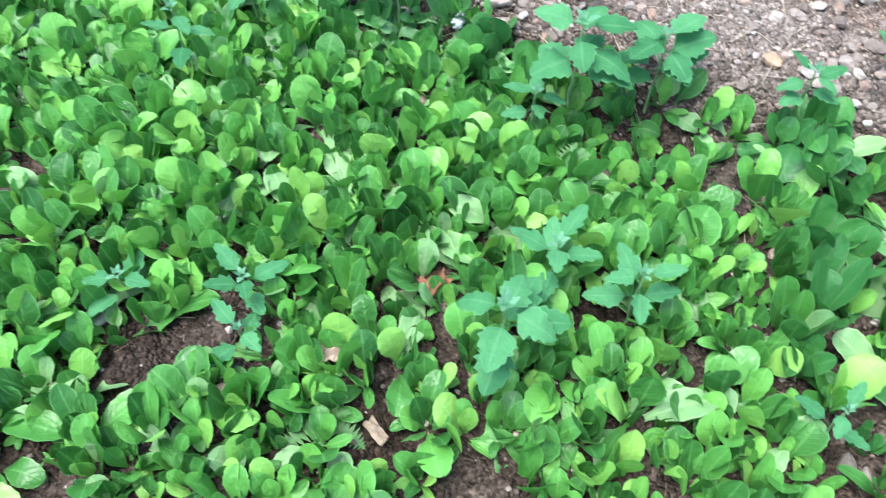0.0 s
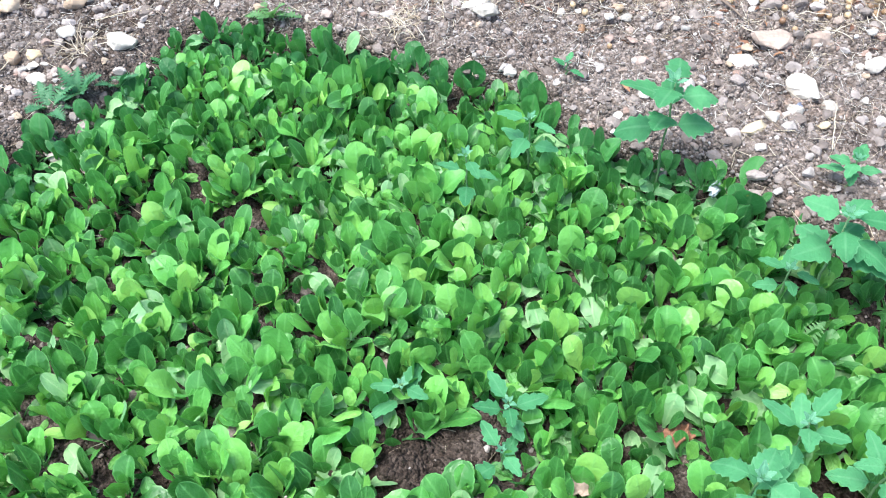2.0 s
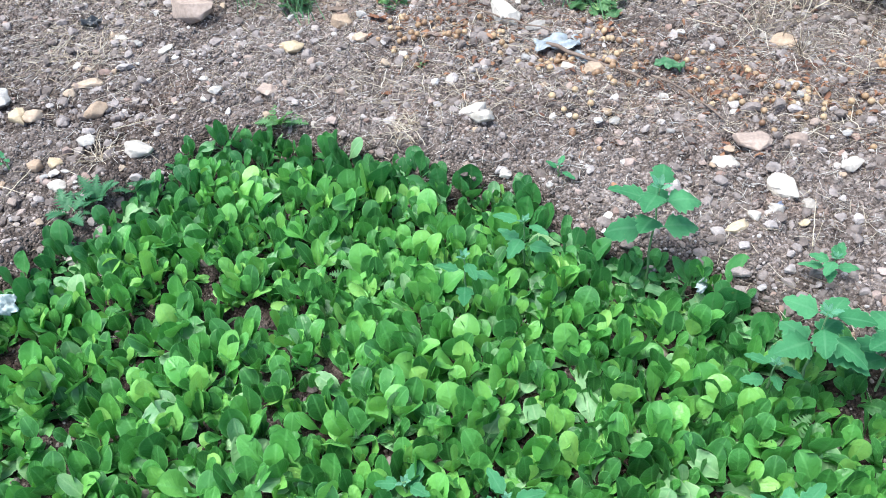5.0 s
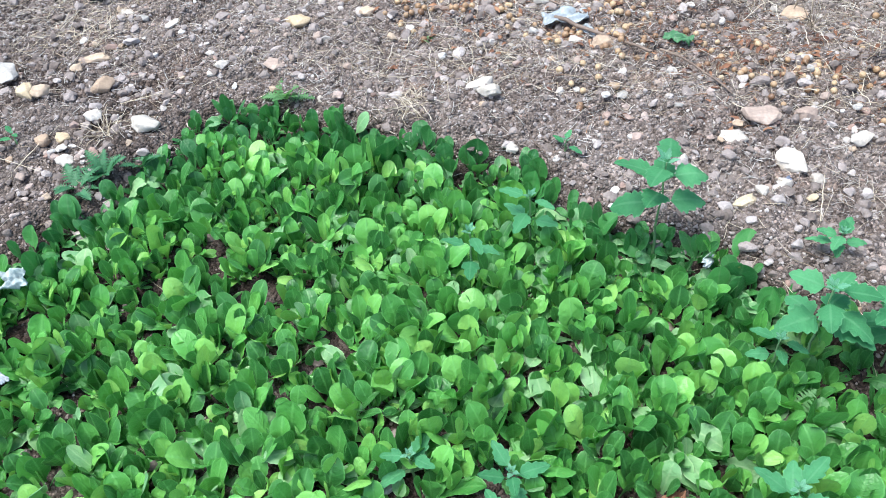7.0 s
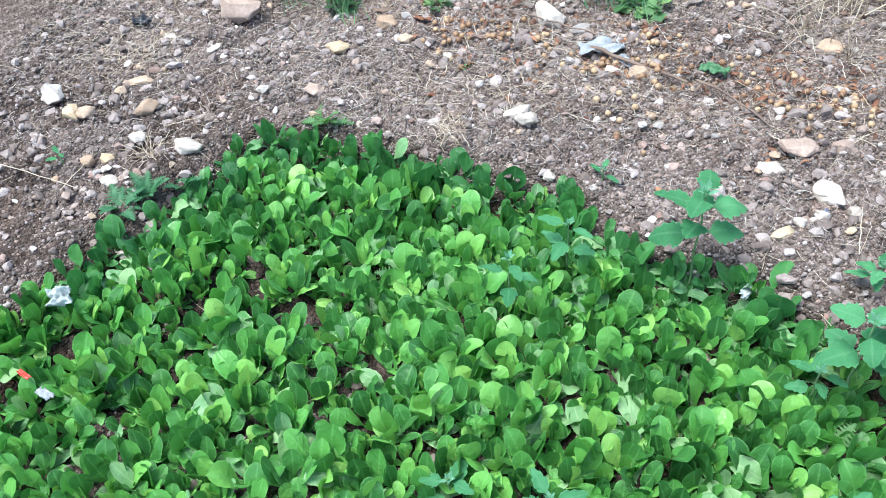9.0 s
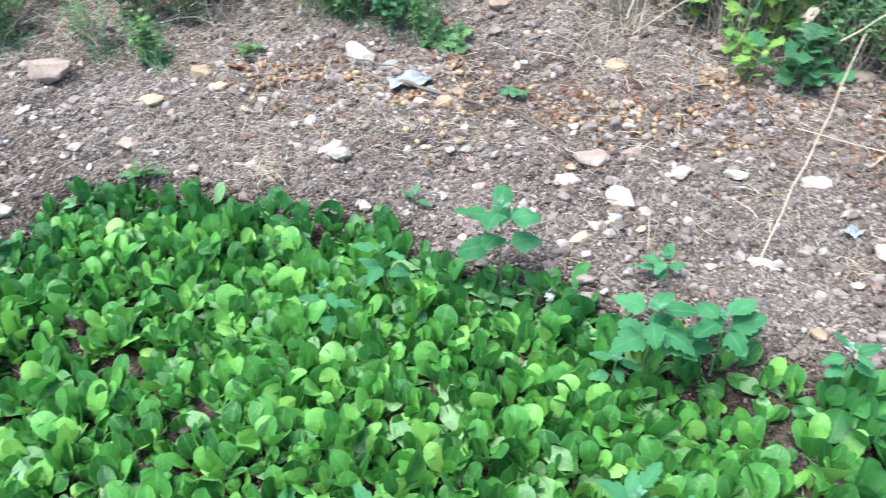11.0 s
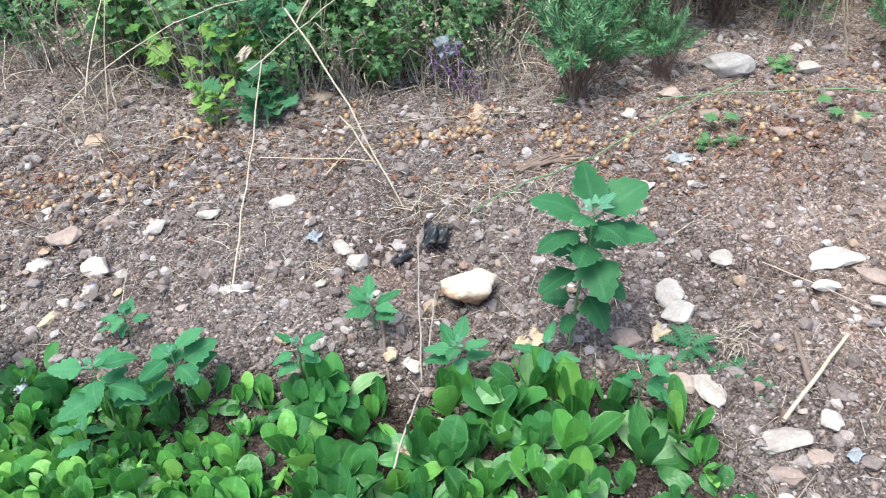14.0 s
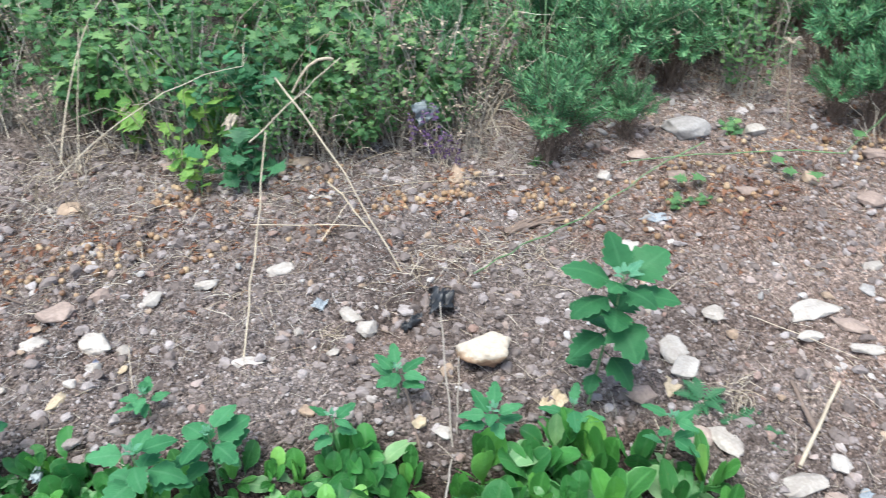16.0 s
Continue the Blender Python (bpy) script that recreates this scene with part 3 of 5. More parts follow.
def goosefoot_shape(wide, curl, cup, seed, teeth=5, rows=25, cols=5, petiole=0.22):
    """A leaf of unit length with a thin petiole and a rhombic, unevenly toothed blade."""
    r = random.Random(seed)
    ph = r.uniform(0, 6.28)
    deep = [[r.uniform(0.20, 0.42) for _ in range(teeth + 2)] for _ in range(2)]
    x = z = last = 0.0
    v, u = [], []
    for i in range(rows):
        s = i / (rows - 1)
        a = radians(8 - curl * s ** 1.5)
        x += math.cos(a) * (s - last)
        z += math.sin(a) * (s - last)
        last = s
        k = max((s - petiole) / (1 - petiole), 0)
        body = 0.035 if k <= 0 else min(math.sin(min(k / 0.36, 1) * 1.5708) ** 0.8, (max(1 - k, 0) / 0.66) ** 0.56)
        for j in range(cols):
            q = 2 * j / (cols - 1) - 1
            saw = k * teeth + (0.3 if q > 0 else 0)
            notch = deep[q > 0][int(saw)] * (1 - (saw % 1.0)) if 0.22 < k < 0.97 else 0
            w = wide * max(body, 0.03) * (1 - (notch if abs(q) > 0.9 else 0))
            lift = cup * w * q * q + 0.10 * w * abs(q) * math.sin(9 * s + ph + q)
            v.append((x - math.sin(a) * lift, q * w, z + math.cos(a) * lift))
            u.append((q, s))
    f = [(i * cols + j, (i + 1) * cols + j, (i + 1) * cols + j + 1, i * cols + j + 1) for i in range(rows - 1) for j in range(cols - 1)]
    return np.array(v), np.array(f), np.array(u)


BROAD_SHAPES = [goosefoot_shape(0.34, c, cu, 70 + i, 5) for i, (c, cu) in enumerate([(25, 0.10), (45, -0.10), (18, 0.2), (60, -0.20)])]
NARROW_SHAPES = [goosefoot_shape(0.27, c, cu, 76 + i, 4) for i, (c, cu) in enumerate([(15, 0.15), (25, 0.05), (5, 0.25), (35, 0.0)])]
TALL_WEED_MESHES = [mesh_of("weed_leaf", *s[:2], M_WEED_TALL, s[2]) for s in BROAD_SHAPES]
BROAD_MESHES = [mesh_of("weed_leaf", *s[:2], M_WEED, s[2]) for s in BROAD_SHAPES]
WEED_MESHES = [mesh_of("weed_leaf", *s[:2], M_WEED, s[2]) for s in NARROW_SHAPES]
TIP_MESHES = [mesh_of("weed_leaf", *s[:2], M_WEED_TIP, s[2]) for s in NARROW_SHAPES]


def weed(x, y, tip, size, nodes, seed, label, lean=(0, 0)):
    """An upright weed: a stem with whorls of toothed leaves and a pale mealy tip."""
    r = random.Random(seed)
    ob = tagged(new("weed"), label, "weed", "weeds in the bed")
    ob.location = (x, y, gz(x, y) - 0.004)
    height = tip - gz(x, y)
    pts = bent((0, 0, 0), (lean[0], lean[1], height), 0, 0.003, 7, seed)
    v, f, u = tube(pts, 0.0028, 0.0012)
    part("stem", mesh_of("weed_stem", v, f, M_STEM), ob)
    a = r.uniform(0, 6.28)
    for i in range(nodes):
        s = 0.60 + 0.37 * i / max(nodes - 1, 1)
        at = Vector(pts[0]).lerp(Vector(pts[-1]), s)
        a += 1.571 + r.uniform(-0.35, 0.35)
        for side in (0, 3.1416):
            if r.random() < 0.06:
                continue
            long = 1.4 * size * (1.0 - 0.14 * i / max(nodes - 1, 1)) * r.uniform(0.85, 1.12)
            m = Matrix.Translation(at) @ Matrix.Rotation(a + side + r.uniform(-0.3, 0.3), 4, "Z") @ Matrix.Rotation(-radians(r.uniform(-6, 24)), 4, "Y") @ Matrix.Rotation(r.uniform(-0.3, 0.3), 4, "X")
            part("leaf", r.choice(BROAD_MESHES if size > 0.055 else WEED_MESHES), ob, m @ Matrix.Diagonal((long, long, long, 1)))
    for i in range(5):
        long = size * r.uniform(0.28, 0.42)
        m = Matrix.Translation(pts[-1]) @ Matrix.Rotation(i * 1.2566 + a, 4, "Z") @ Matrix.Rotation(-radians(r.uniform(25, 60)), 4, "Y")
        part("young_leaf", r.choice(TIP_MESHES), ob, m @ Matrix.Diagonal((long, long, long, 1)), "pale mealy young leaf")
    return ob


SMALL = "small blue-green weed with a mealy pale tip among lettuce"
EDGE = "blue-green toothed weed at the bed's edge"
weed(-0.31, 1.095, 0.085, 0.050, 3, 1, EDGE)
weed(-0.40, 0.975, 0.100, 0.046, 3, 2, SMALL)
weed(-0.075, 1.100, 0.195, 0.070, 4, 3, "weed with broad toothed leaves beside bare soil")
weed(-0.27, 1.31, 0.045, 0.030, 2, 4, "tiny weed seedling on bare soil")
weed(0.188, 0.890, 0.160, 0.062, 5, 5, EDGE)
weed(0.312, 0.908, 0.118, 0.060, 5, 6, EDGE)
weed(0.133, 0.865, 0.050, 0.042, 3, 7, SMALL)
weed(0.235, 1.085, 0.087, 0.040, 4, 8, "slender weed on the soil beside the bed")
weed(-0.41, 0.56, 0.038, 0.042, 2, 9, SMALL)
weed(-0.254, 0.563, 0.034, 0.044, 3, 10, SMALL)
weed(0.073, 0.475, 0.120, 0.062, 4, 11, "large pale blue-green weed standing over the lettuce")
weed(0.144, 0.588, 0.077, 0.050, 3, 12, SMALL)
weed(0.248, 0.55, 0.066, 0.046, 3, 13, SMALL)
weed(0.46, 0.38, 0.055, 0.034, 2, 14, SMALL)
weed(-0.25, 0.49, 0.030, 0.040, 2, 15, SMALL)
weed(0.522, 0.870, 0.089, 0.044, 4, 16, EDGE)
weed(0.675, 0.915, 0.095, 0.050, 4, 17, "small weed on bare soil beside the bed")
weed(0.783, 0.741, 0.099, 0.050, 4, 18, EDGE)
weed(1.05, 0.57, 0.110, 0.046, 4, 19, EDGE)


def tall_weed(x, y, top):
    """The one tall weed: long-stalked broad leaves all round a slightly leaning stem, and a mealy shoot at its end."""
    ob = tagged(new("weed"), "tall weed with large toothed leaves, some nibbled", "weed", "weeds in the bed")
    base = Vector((x, y, gz(x, y) - 0.004))
    ob.location = base
    pts = bent((0, 0, 0), Vector(top) - base, 0.0, 0.003, 9, 20)
    v, f, u = tube(pts, 0.0034, 0.0016)
    part("stem", mesh_of("weed_stem", v, f, M_STEM), ob)
    r = random.Random(20)
    for k, (s, azimuth, long, rise) in enumerate([(0.97, 78, 0.088, 38), (0.92, 136, 0.108, 22), (0.93, 8, 0.108, 16), (0.86, 172, 0.098, 6), (0.86, -34, 0.105, 0), (0.74, -98, 0.100, -12),
                                                  (0.62, -168, 0.092, -8), (0.56, 60, 0.080, 5), (0.50, 10, 0.070, -10), (0.46, -78, 0.088, -18), (0.38, 150, 0.062, -5), (0.30, -150, 0.052, -10),
                                                  (0.80, -130, 0.082, 10), (0.70, 118, 0.085, 4), (0.70, 28, 0.085, 8), (0.90, -70, 0.075, 18), (0.60, -55, 0.085, -20), (0.95, -150, 0.06, 30)]):
        at = Vector(pts[0]).lerp(Vector(pts[-1]), s)
        m = Matrix.Translation(at) @ Matrix.Rotation(radians(azimuth), 4, "Z") @ Matrix.Rotation(-radians(rise), 4, "Y") @ Matrix.Rotation(r.uniform(-0.35, 0.35), 4, "X")
        part("leaf", TALL_WEED_MESHES[k % 4], ob, m @ Matrix.Diagonal((long * 1.06, long * 1.36, long * 1.06, 1)))
    for k in range(7):
        long = r.uniform(0.025, 0.046)
        m = Matrix.Translation(pts[-1]) @ Matrix.Rotation(k * 1.05, 4, "Z") @ Matrix.Rotation(-radians(r.uniform(20, 60)), 4, "Y")
        part("young_leaf", r.choice(TIP_MESHES), ob, m @ Matrix.Diagonal((long, long, long, 1)), "pale mealy young leaf")


tall_weed(1.002, 0.742, (1.035, 0.735, 0.315))
weed(0.94, 0.71, 0.060, 0.050, 2, 21, "round-leaved seedling at the foot of the tall weed")
weed(-1.49, 1.17, 0.040, 0.026, 2, 22, "tiny weed seedling on bare soil")

# feathery seedlings
FERN_SHAPE = leaf_shape(0.22, 0.05, 0.1, 0, 40, 0.2, 0.1, 90, rows=25, tooth=0.62, peak=0.4, point=0.6)


def feathery(x, y, size, n, seed, mat, label, name="feathery_weed", rise=(15, 65)):
    r = random.Random(seed)
    ob = tagged(new(name), label, "weed")
    ob.location = (x, y, gz(x, y) - 0.003)
    me = mesh_of("fern_leaf", FERN_SHAPE[0], FERN_SHAPE[1], mat, FERN_SHAPE[2])
    for i in range(n):
        long = size * r.uniform(0.7, 1.2)
        m = Matrix.Rotation(2.4 * i + r.uniform(-0.3, 0.3), 4, "Z") @ Matrix.Rotation(-radians(r.uniform(*rise)), 4, "Y")
        part("leaf", me, ob, m @ Matrix.Diagonal((long, long, long, 1)))


for i, (x, y, s) in enumerate([(-0.15, 0.41, 0.07), (0.14, 0.43, 0.07), (0.05, 0.77, 0.075), (-0.33, 0.98, 0.08), (-0.62, 1.02, 0.07), (0.16, 0.78, 0.07), (-1.23, 1.10, 0.06),
                               (-1.18, 1.16, 0.055), (-1.27, 1.05, 0.06), (-0.93, 1.42, 0.07)]):
    feathery(x, y, s, 9, 200 + i, M_DEEP if x < -1.1 else M_HERB, "feathery green seedling among lettuce")
for i, (x, y, s) in enumerate([(1.19, 0.63, 0.052), (1.24, 0.56, 0.05), (1.25, 0.51, 0.045)]):
    feathery(x, y, s, 8, 230 + i, M_DEEP, "bluish feathery weed on the soil", rise=(5, 35))

# ---- stones ----
STONE_COUNT = [0]


def stone(x, y, long, wide, angle, mat, label, high=0.74):
    """A stone bedded in the soil."""
    STONE_COUNT[0] += 1
    v, f, u = hull_shape(300 + STONE_COUNT[0])
    wide = min(max(wide, 0.45 * long), 1.2 * long)
    h = high * wide
    ob = new("stone", mesh_of("stone", v * np.array((long / 1.85, wide / 1.85, h / 1.85)), f, mat))
    ob.matrix_basis = Matrix.LocRotScale((x, y, gz(x, y) + 0.32 * h), Euler((0, 0, radians(angle))), None)
    return tagged(ob, label, "stone", "stones on the soil")


WHITE, CREAM, TANS, GREYS, PINKS = "white limestone piece lying on brown soil", "cream-yellow limestone on the soil", "tan stone lying on dry soil", "grey stone on the soil", "pinkish earthy stone on the soil"
stone(-1.390, 1.392, 0.060, 0.039, 60, M_TAN, TANS)
stone(-1.566, 1.336, 0.066, 0.040, -41, M_CREAM, "ochre stone on the soil")
stone(-1.524, 1.339, 0.045, 0.033, 44, M_TAN, TANS)
stone(-1.677, 1.413, 0.097, 0.055, -39, M_GREY, GREYS)
stone(-1.204, 1.256, 0.068, 0.046, -6, M_WHITE, "white limestone beside the crop's edge")
stone(-1.341, 1.269, 0.037, 0.034, 6, M_WHITE, WHITE)
stone(-1.429, 1.183, 0.036, 0.031, 0, M_TAN, TANS)
stone(-1.387, 1.199, 0.035, 0.029, -18, M_CREAM, CREAM)
stone(-1.346, 1.133, 0.042, 0.028, -8, M_WHITE, WHITE)
stone(-1.369, 1.163, 0.025, 0.018, 7, M_WHITE, WHITE)
stone(-1.484, 1.514, 0.075, 0.024, 25, M_TAN, "long flat tan stone", 0.5)
stone(-1.344, 1.676, 0.046, 0.024, 60, M_WHITE, "thin white stone chip", 0.4)
stone(-1.005, 1.715, 0.062, 0.046, 14, M_CREAM, CREAM)
stone(-1.119, 1.491, 0.031, 0.028, 17, M_WHITE, WHITE)
stone(-0.987, 1.502, 0.052, 0.033, -8, M_PINK, PINKS)
stone(-0.839, 1.778, 0.043, 0.028, 14, M_TAN, TANS)
stone(-1.510, 1.735, 0.061, 0.032, -1, M_WHITE, WHITE, 0.4)
stone(-1.440, 1.696, 0.036, 0.022, -11, M_GREY, GREYS)
stone(-1.33, 1.83, 0.115, 0.080, 5, M_PINK, "large squarish pinkish stone")
stone(-0.92, 1.87, 0.060, 0.045, 5, M_TAN, TANS)
stone(-0.489, 1.494, 0.066, 0.042, 27, M_WHITE, WHITE)
stone(-0.457, 1.449, 0.052, 0.034, 12, M_WHITE, WHITE)
stone(-0.230, 1.705, 0.055, 0.044, -4, M_TAN, TANS)
stone(-0.292, 1.719, 0.045, 0.033, -12, M_WHITE, WHITE)
stone(-0.192, 1.550, 0.027, 0.025, -9, M_TAN, TANS)
stone(-0.172, 1.534, 0.037, 0.024, 57, M_GREY, GREYS)
stone(0.062, 1.394, 0.056, 0.036, -28, M_WHITE, "smooth oval white stone")
stone(0.177, 1.353, 0.092, 0.056, -66, M_WHITE, "large white limestone on the soil")
stone(0.228, 1.313, 0.034, 0.030, 60, M_WHITE, WHITE)
stone(0.162, 1.285, 0.033, 0.024, 22, M_WHITE, WHITE)
stone(0.084, 1.196, 0.052, 0.026, 34, M_CREAM, "knobbly yellowish stone by the bed")
stone(0.115, 1.231, 0.024, 0.020, -54, M_WHITE, WHITE)
stone(0.214, 1.515, 0.050, 0.045, 8, M_PINK, PINKS)
stone(0.12, 1.47, 0.075, 0.060, 8, M_PINK, "broad low clod of pinkish earth", 0.3)
stone(0.314, 1.442, 0.047, 0.031, 23, M_WHITE, WHITE)
stone(0.207, 1.909, 0.060, 0.052, 0, M_TAN, "flat tan stone on dry soil", 0.4)
stone(0.260, 1.893, 0.023, 0.024, 6, M_WHITE, WHITE)
stone(0.222, 1.708, 0.027, 0.020, 6, M_GREY, GREYS)
stone(0.073, 1.449, 0.023, 0.020, 17, M_TAN, TANS)
stone(-0.384, 1.325, 0.030, 0.026, -24, M_WHITE, WHITE)
stone(0.213, 1.257, 0.022, 0.016, 43, M_CREAM, CREAM)
stone(-0.490, 1.946, 0.105, 0.066, -53, M_WHITE, "angular white limestone block")
stone(-0.401, 1.905, 0.057, 0.034, 20, M_GREY, GREYS)
stone(-0.125, 2.204, 0.070, 0.045, 170, M_TAN, TANS)
stone(0.444, 1.150, 0.062, 0.026, -22, M_WHITE, "flat white stone at a stalk's foot", 0.45)
stone(0.688, 1.190, 0.052, 0.031, -62, M_WHITE, WHITE)
stone(0.708, 1.142, 0.050, 0.038, -7, M_WHITE, WHITE)
stone(0.612, 1.106, 0.028, 0.018, -10, M_WHITE, WHITE)
stone(0.801, 0.954, 0.040, 0.028, 60, M_TAN, TANS)
stone(0.504, 0.964, 0.030, 0.026, -17, M_TAN, TANS)
stone(0.683, 0.841, 0.028, 0.024, -11, M_CREAM, CREAM)
stone(0.712, 0.808, 0.040, 0.026, -46, M_WHITE, WHITE)
stone(0.436, 1.426, 0.057, 0.030, -5, M_WHITE, WHITE)
stone(0.609, 1.410, 0.071, 0.030, -9, M_WHITE, WHITE)
stone(0.799, 1.823, 0.085, 0.035, -20, M_TAN, TANS)
stone(1.170, 1.588, 0.085, 0.045, 61, M_TAN, TANS)
stone(1.395, 0.823, 0.050, 0.042, -43, M_WHITE, "pale knobbly white stone", 0.4)
stone(1.397, 0.758, 0.030, 0.027, -23, M_TAN, TANS)
stone(1.611, 0.736, 0.124, 0.062, -10, M_WHITE, "long flat white slab of limestone", 0.42)
stone(1.763, 0.593, 0.080, 0.066, -52, M_WHITE, "thick white limestone piece")
stone(1.238, 0.772, 0.075, 0.055, 68, M_WHITE, "bone-shaped white limestone beside the tall weed", 0.45)
stone(1.219, 0.712, 0.066, 0.050, 20, M_WHITE, "flat white limestone beside the tall weed", 0.35)
stone(1.164, 0.688, 0.052, 0.036, 40, M_CREAM, "flat cream stone beside the bed", 0.35)
stone(1.098, 0.703, 0.055, 0.042, -12, M_PINK, "rounded pinkish-grey stone at the bed's edge", 0.7)
stone(1.218, 0.399, 0.088, 0.045, -11, M_WHITE, "long pale stone at a cane's foot", 0.5)
stone(1.173, 0.540, 0.079, 0.042, -87, M_WHITE, "pale flat stone in the bed's corner", 0.35)
stone(1.313, 0.398, 0.036, 0.032, -43, M_WHITE, WHITE)
stone(1.147, 0.296, 0.056, 0.050, -42, M_WHITE, WHITE)
stone(1.181, 0.346, 0.054, 0.028, -28, M_PINK, PINKS)
stone(1.204, 0.295, 0.030, 0.025, -33, M_WHITE, WHITE)
stone(1.566, 0.487, 0.035, 0.022, -75, M_WHITE, WHITE)
stone(1.255, 0.355, 0.045, 0.026, -21, M_PINK, PINKS)
stone(1.639, 0.664, 0.079, 0.034, -49, M_PINK, PINKS)
stone(1.765, 0.721, 0.042, 0.030, -90, M_GREY, GREYS)
stone(1.608, 0.592, 0.066, 0.028, -37, M_WHITE, WHITE)
stone(1.849, 0.784, 0.053, 0.028, -6, M_WHITE, WHITE)
stone(1.531, 0.675, 0.053, 0.024, -20, M_WHITE, WHITE)
stone(1.375, 1.109, 0.081, 0.032, 2, M_WHITE, WHITE)
stone(1.142, 0.577, 0.059, 0.040, -36, M_PINK, PINKS)
stone(1.845, 1.452, 0.125, 0.095, -15, M_GREY, "large tilted grey-tan slab under the herbs", 0.62)
stone(2.056, 1.385, 0.062, 0.045, -14, M_WHITE, WHITE)
stone(1.635, 1.404, 0.060, 0.043, -41, M_PINK, PINKS)
stone(1.790, 1.143, 0.062, 0.038, -26, M_PINK, PINKS)
stone(0.509, 1.970, 0.086, 0.042, -8, M_PINK, PINKS)
stone(2.241, 1.117, 0.066, 0.038, -46, M_PINK, PINKS)
stone(2.069, 0.974, 0.070, 0.046, -63, M_PINK, PINKS)
stone(1.490, 1.360, 0.040, 0.029, -28, M_WHITE, WHITE)
stone(1.990, 1.114, 0.055, 0.033, -113, M_TAN, TANS)
stone(1.670, 1.281, 0.048, 0.044, -27, M_PINK, PINKS)


def boulder():
    """The one large stone: cream on top, brown and earthy below."""
    v, f, u = rock_shape(86, 4, 5, 0.26)
    m, nt, b = material("cream boulder", 0.8, 0.3)
    geo = nt.nodes.new("ShaderNodeTexCoord")
    sep = nt.nodes.new("ShaderNodeSeparateXYZ")
    nt.links.new(geo.outputs["Generated"], sep.inputs[0])
    edge = node(nt, "ShaderNodeMath")
    edge.operation = "MULTIPLY_ADD"
    nt.links.new(noise_of(nt, 30, 4), edge.inputs[0])
    edge.inputs[1].default_value = 0.5
    nt.links.new(sep.outputs["Z"], edge.inputs[2])
    tone = ramp(nt, edge.outputs[0], [(0.80, (0.25, 0.155, 0.10)), (0.95, (0.42, 0.31, 0.21)), (1.0, (0.52, 0.45, 0.365))])
    tone = blend(nt, "MULTIPLY", 0.5, tone, ramp(nt, noise_of(nt, 120, 4), [(0.3, (0.6, 0.58, 0.55)), (0.65, (1.1, 1.1, 1.1))]))
    nt.links.new(tone, b.inputs["Base Color"])
    bump(nt, b, noise_of(nt, 150, 6, 0.65), 0.5, 0.002)
    ob = new("stone", mesh_of("boulder", v * np.array((0.056, 0.044, 0.038)), f, m))
    ob.matrix_basis = Matrix.LocRotScale((0.885, 0.945, gz(0.885, 0.945) + 0.028), Euler((0.1, 0, radians(150))), None)
    tagged(ob, "large cream and brown stone on bare soil", "stone", "stones on the soil")


boulder()

# ---- where the herb border begins ----
FRONT = [(-2.6, 2.05), (-1.55, 2.0), (-1.1, 1.98), (-0.78, 2.30), (-0.45, 2.10), (-0.25, 2.16), (-0.1, 2.45), (0.2, 2.25), (0.42, 2.08), (0.60, 1.82), (1.0, 1.74), (1.40, 1.72), (1.60, 1.60), (2.0, 1.62), (2.3, 1.45), (2.7, 1.25), (3.6, 1.0)]


def front_y(x):
    return float(np.interp(x, [p[0] for p in FRONT], [p[1] for p in FRONT]))

# ---- loose soil, pebbles, straw ----


def soil_places(n, seed, inside, x0=-1.9, x1=2.9, y0=0.25, y1=2.25):
    r = np.random.RandomState(seed)
    x, y = r.uniform(x0, x1, n), r.uniform(y0, y1, n)
    d = bed_depth(x, y)
    keep = (d < 0.02) | (r.rand(n) < inside)
    keep &= ripple(x, y, 4, seed) > r.rand(n) * 0.75
    x, y = x[keep], y[keep]
    return x, y, ground_z(x, y), r


def build_loose(name, n, seed, inside, sizes, level, mat, label, flat=0.75, power=2.6, count=8, category="soil"):
    shapes = [rock_shape(seed * 10 + i, level, 5, 0.35) for i in range(count)]
    x, y, z, r = soil_places(n, seed, inside)
    s = sizes[0] + (sizes[1] - sizes[0]) * r.rand(len(x)) ** power
    sc = np.stack([s * r.uniform(0.8, 1.3, len(x)), s * r.uniform(0.7, 1.1, len(x)), s * flat * r.uniform(0.7, 1.1, len(x))], -1)
    m = turns(len(x), random.Random(seed), 0.5, np.stack([x, y, z + s * 0.08], -1), sc)
    v, f, u = scattered(shapes, r.randint(0, count, len(x)), m)
    tagged(new(name, mesh_of(name, v, f, mat, smooth=False)), label, category, kind="stuff")


build_loose("soil_clods", 15500, 31, 0.12, (0.0035, 0.017), 2, M_CLOD, "crumbly brown clods of dry soil", power=3.0)
build_loose("soil_lumps", 800, 35, 0.03, (0.009, 0.020), 3, M_CLOD, "larger broken lumps of brown soil", power=2.2, flat=0.6)
build_loose("soil_crumbs", 104000, 32, 0.14, (0.0022, 0.0066), 1, M_CLOD, "fine crumbs of dry brown soil")
build_loose("pebbles", 5200, 33, 0.16, (0.003, 0.014), 2, M_PEBBLE, "small pale and reddish pebbles", power=3.4, category="pebbles")
build_loose("pebble_grit", 4000, 34, 0.05, (0.002, 0.005), 1, M_PEBBLE, "pale grit in the soil", category="pebbles")


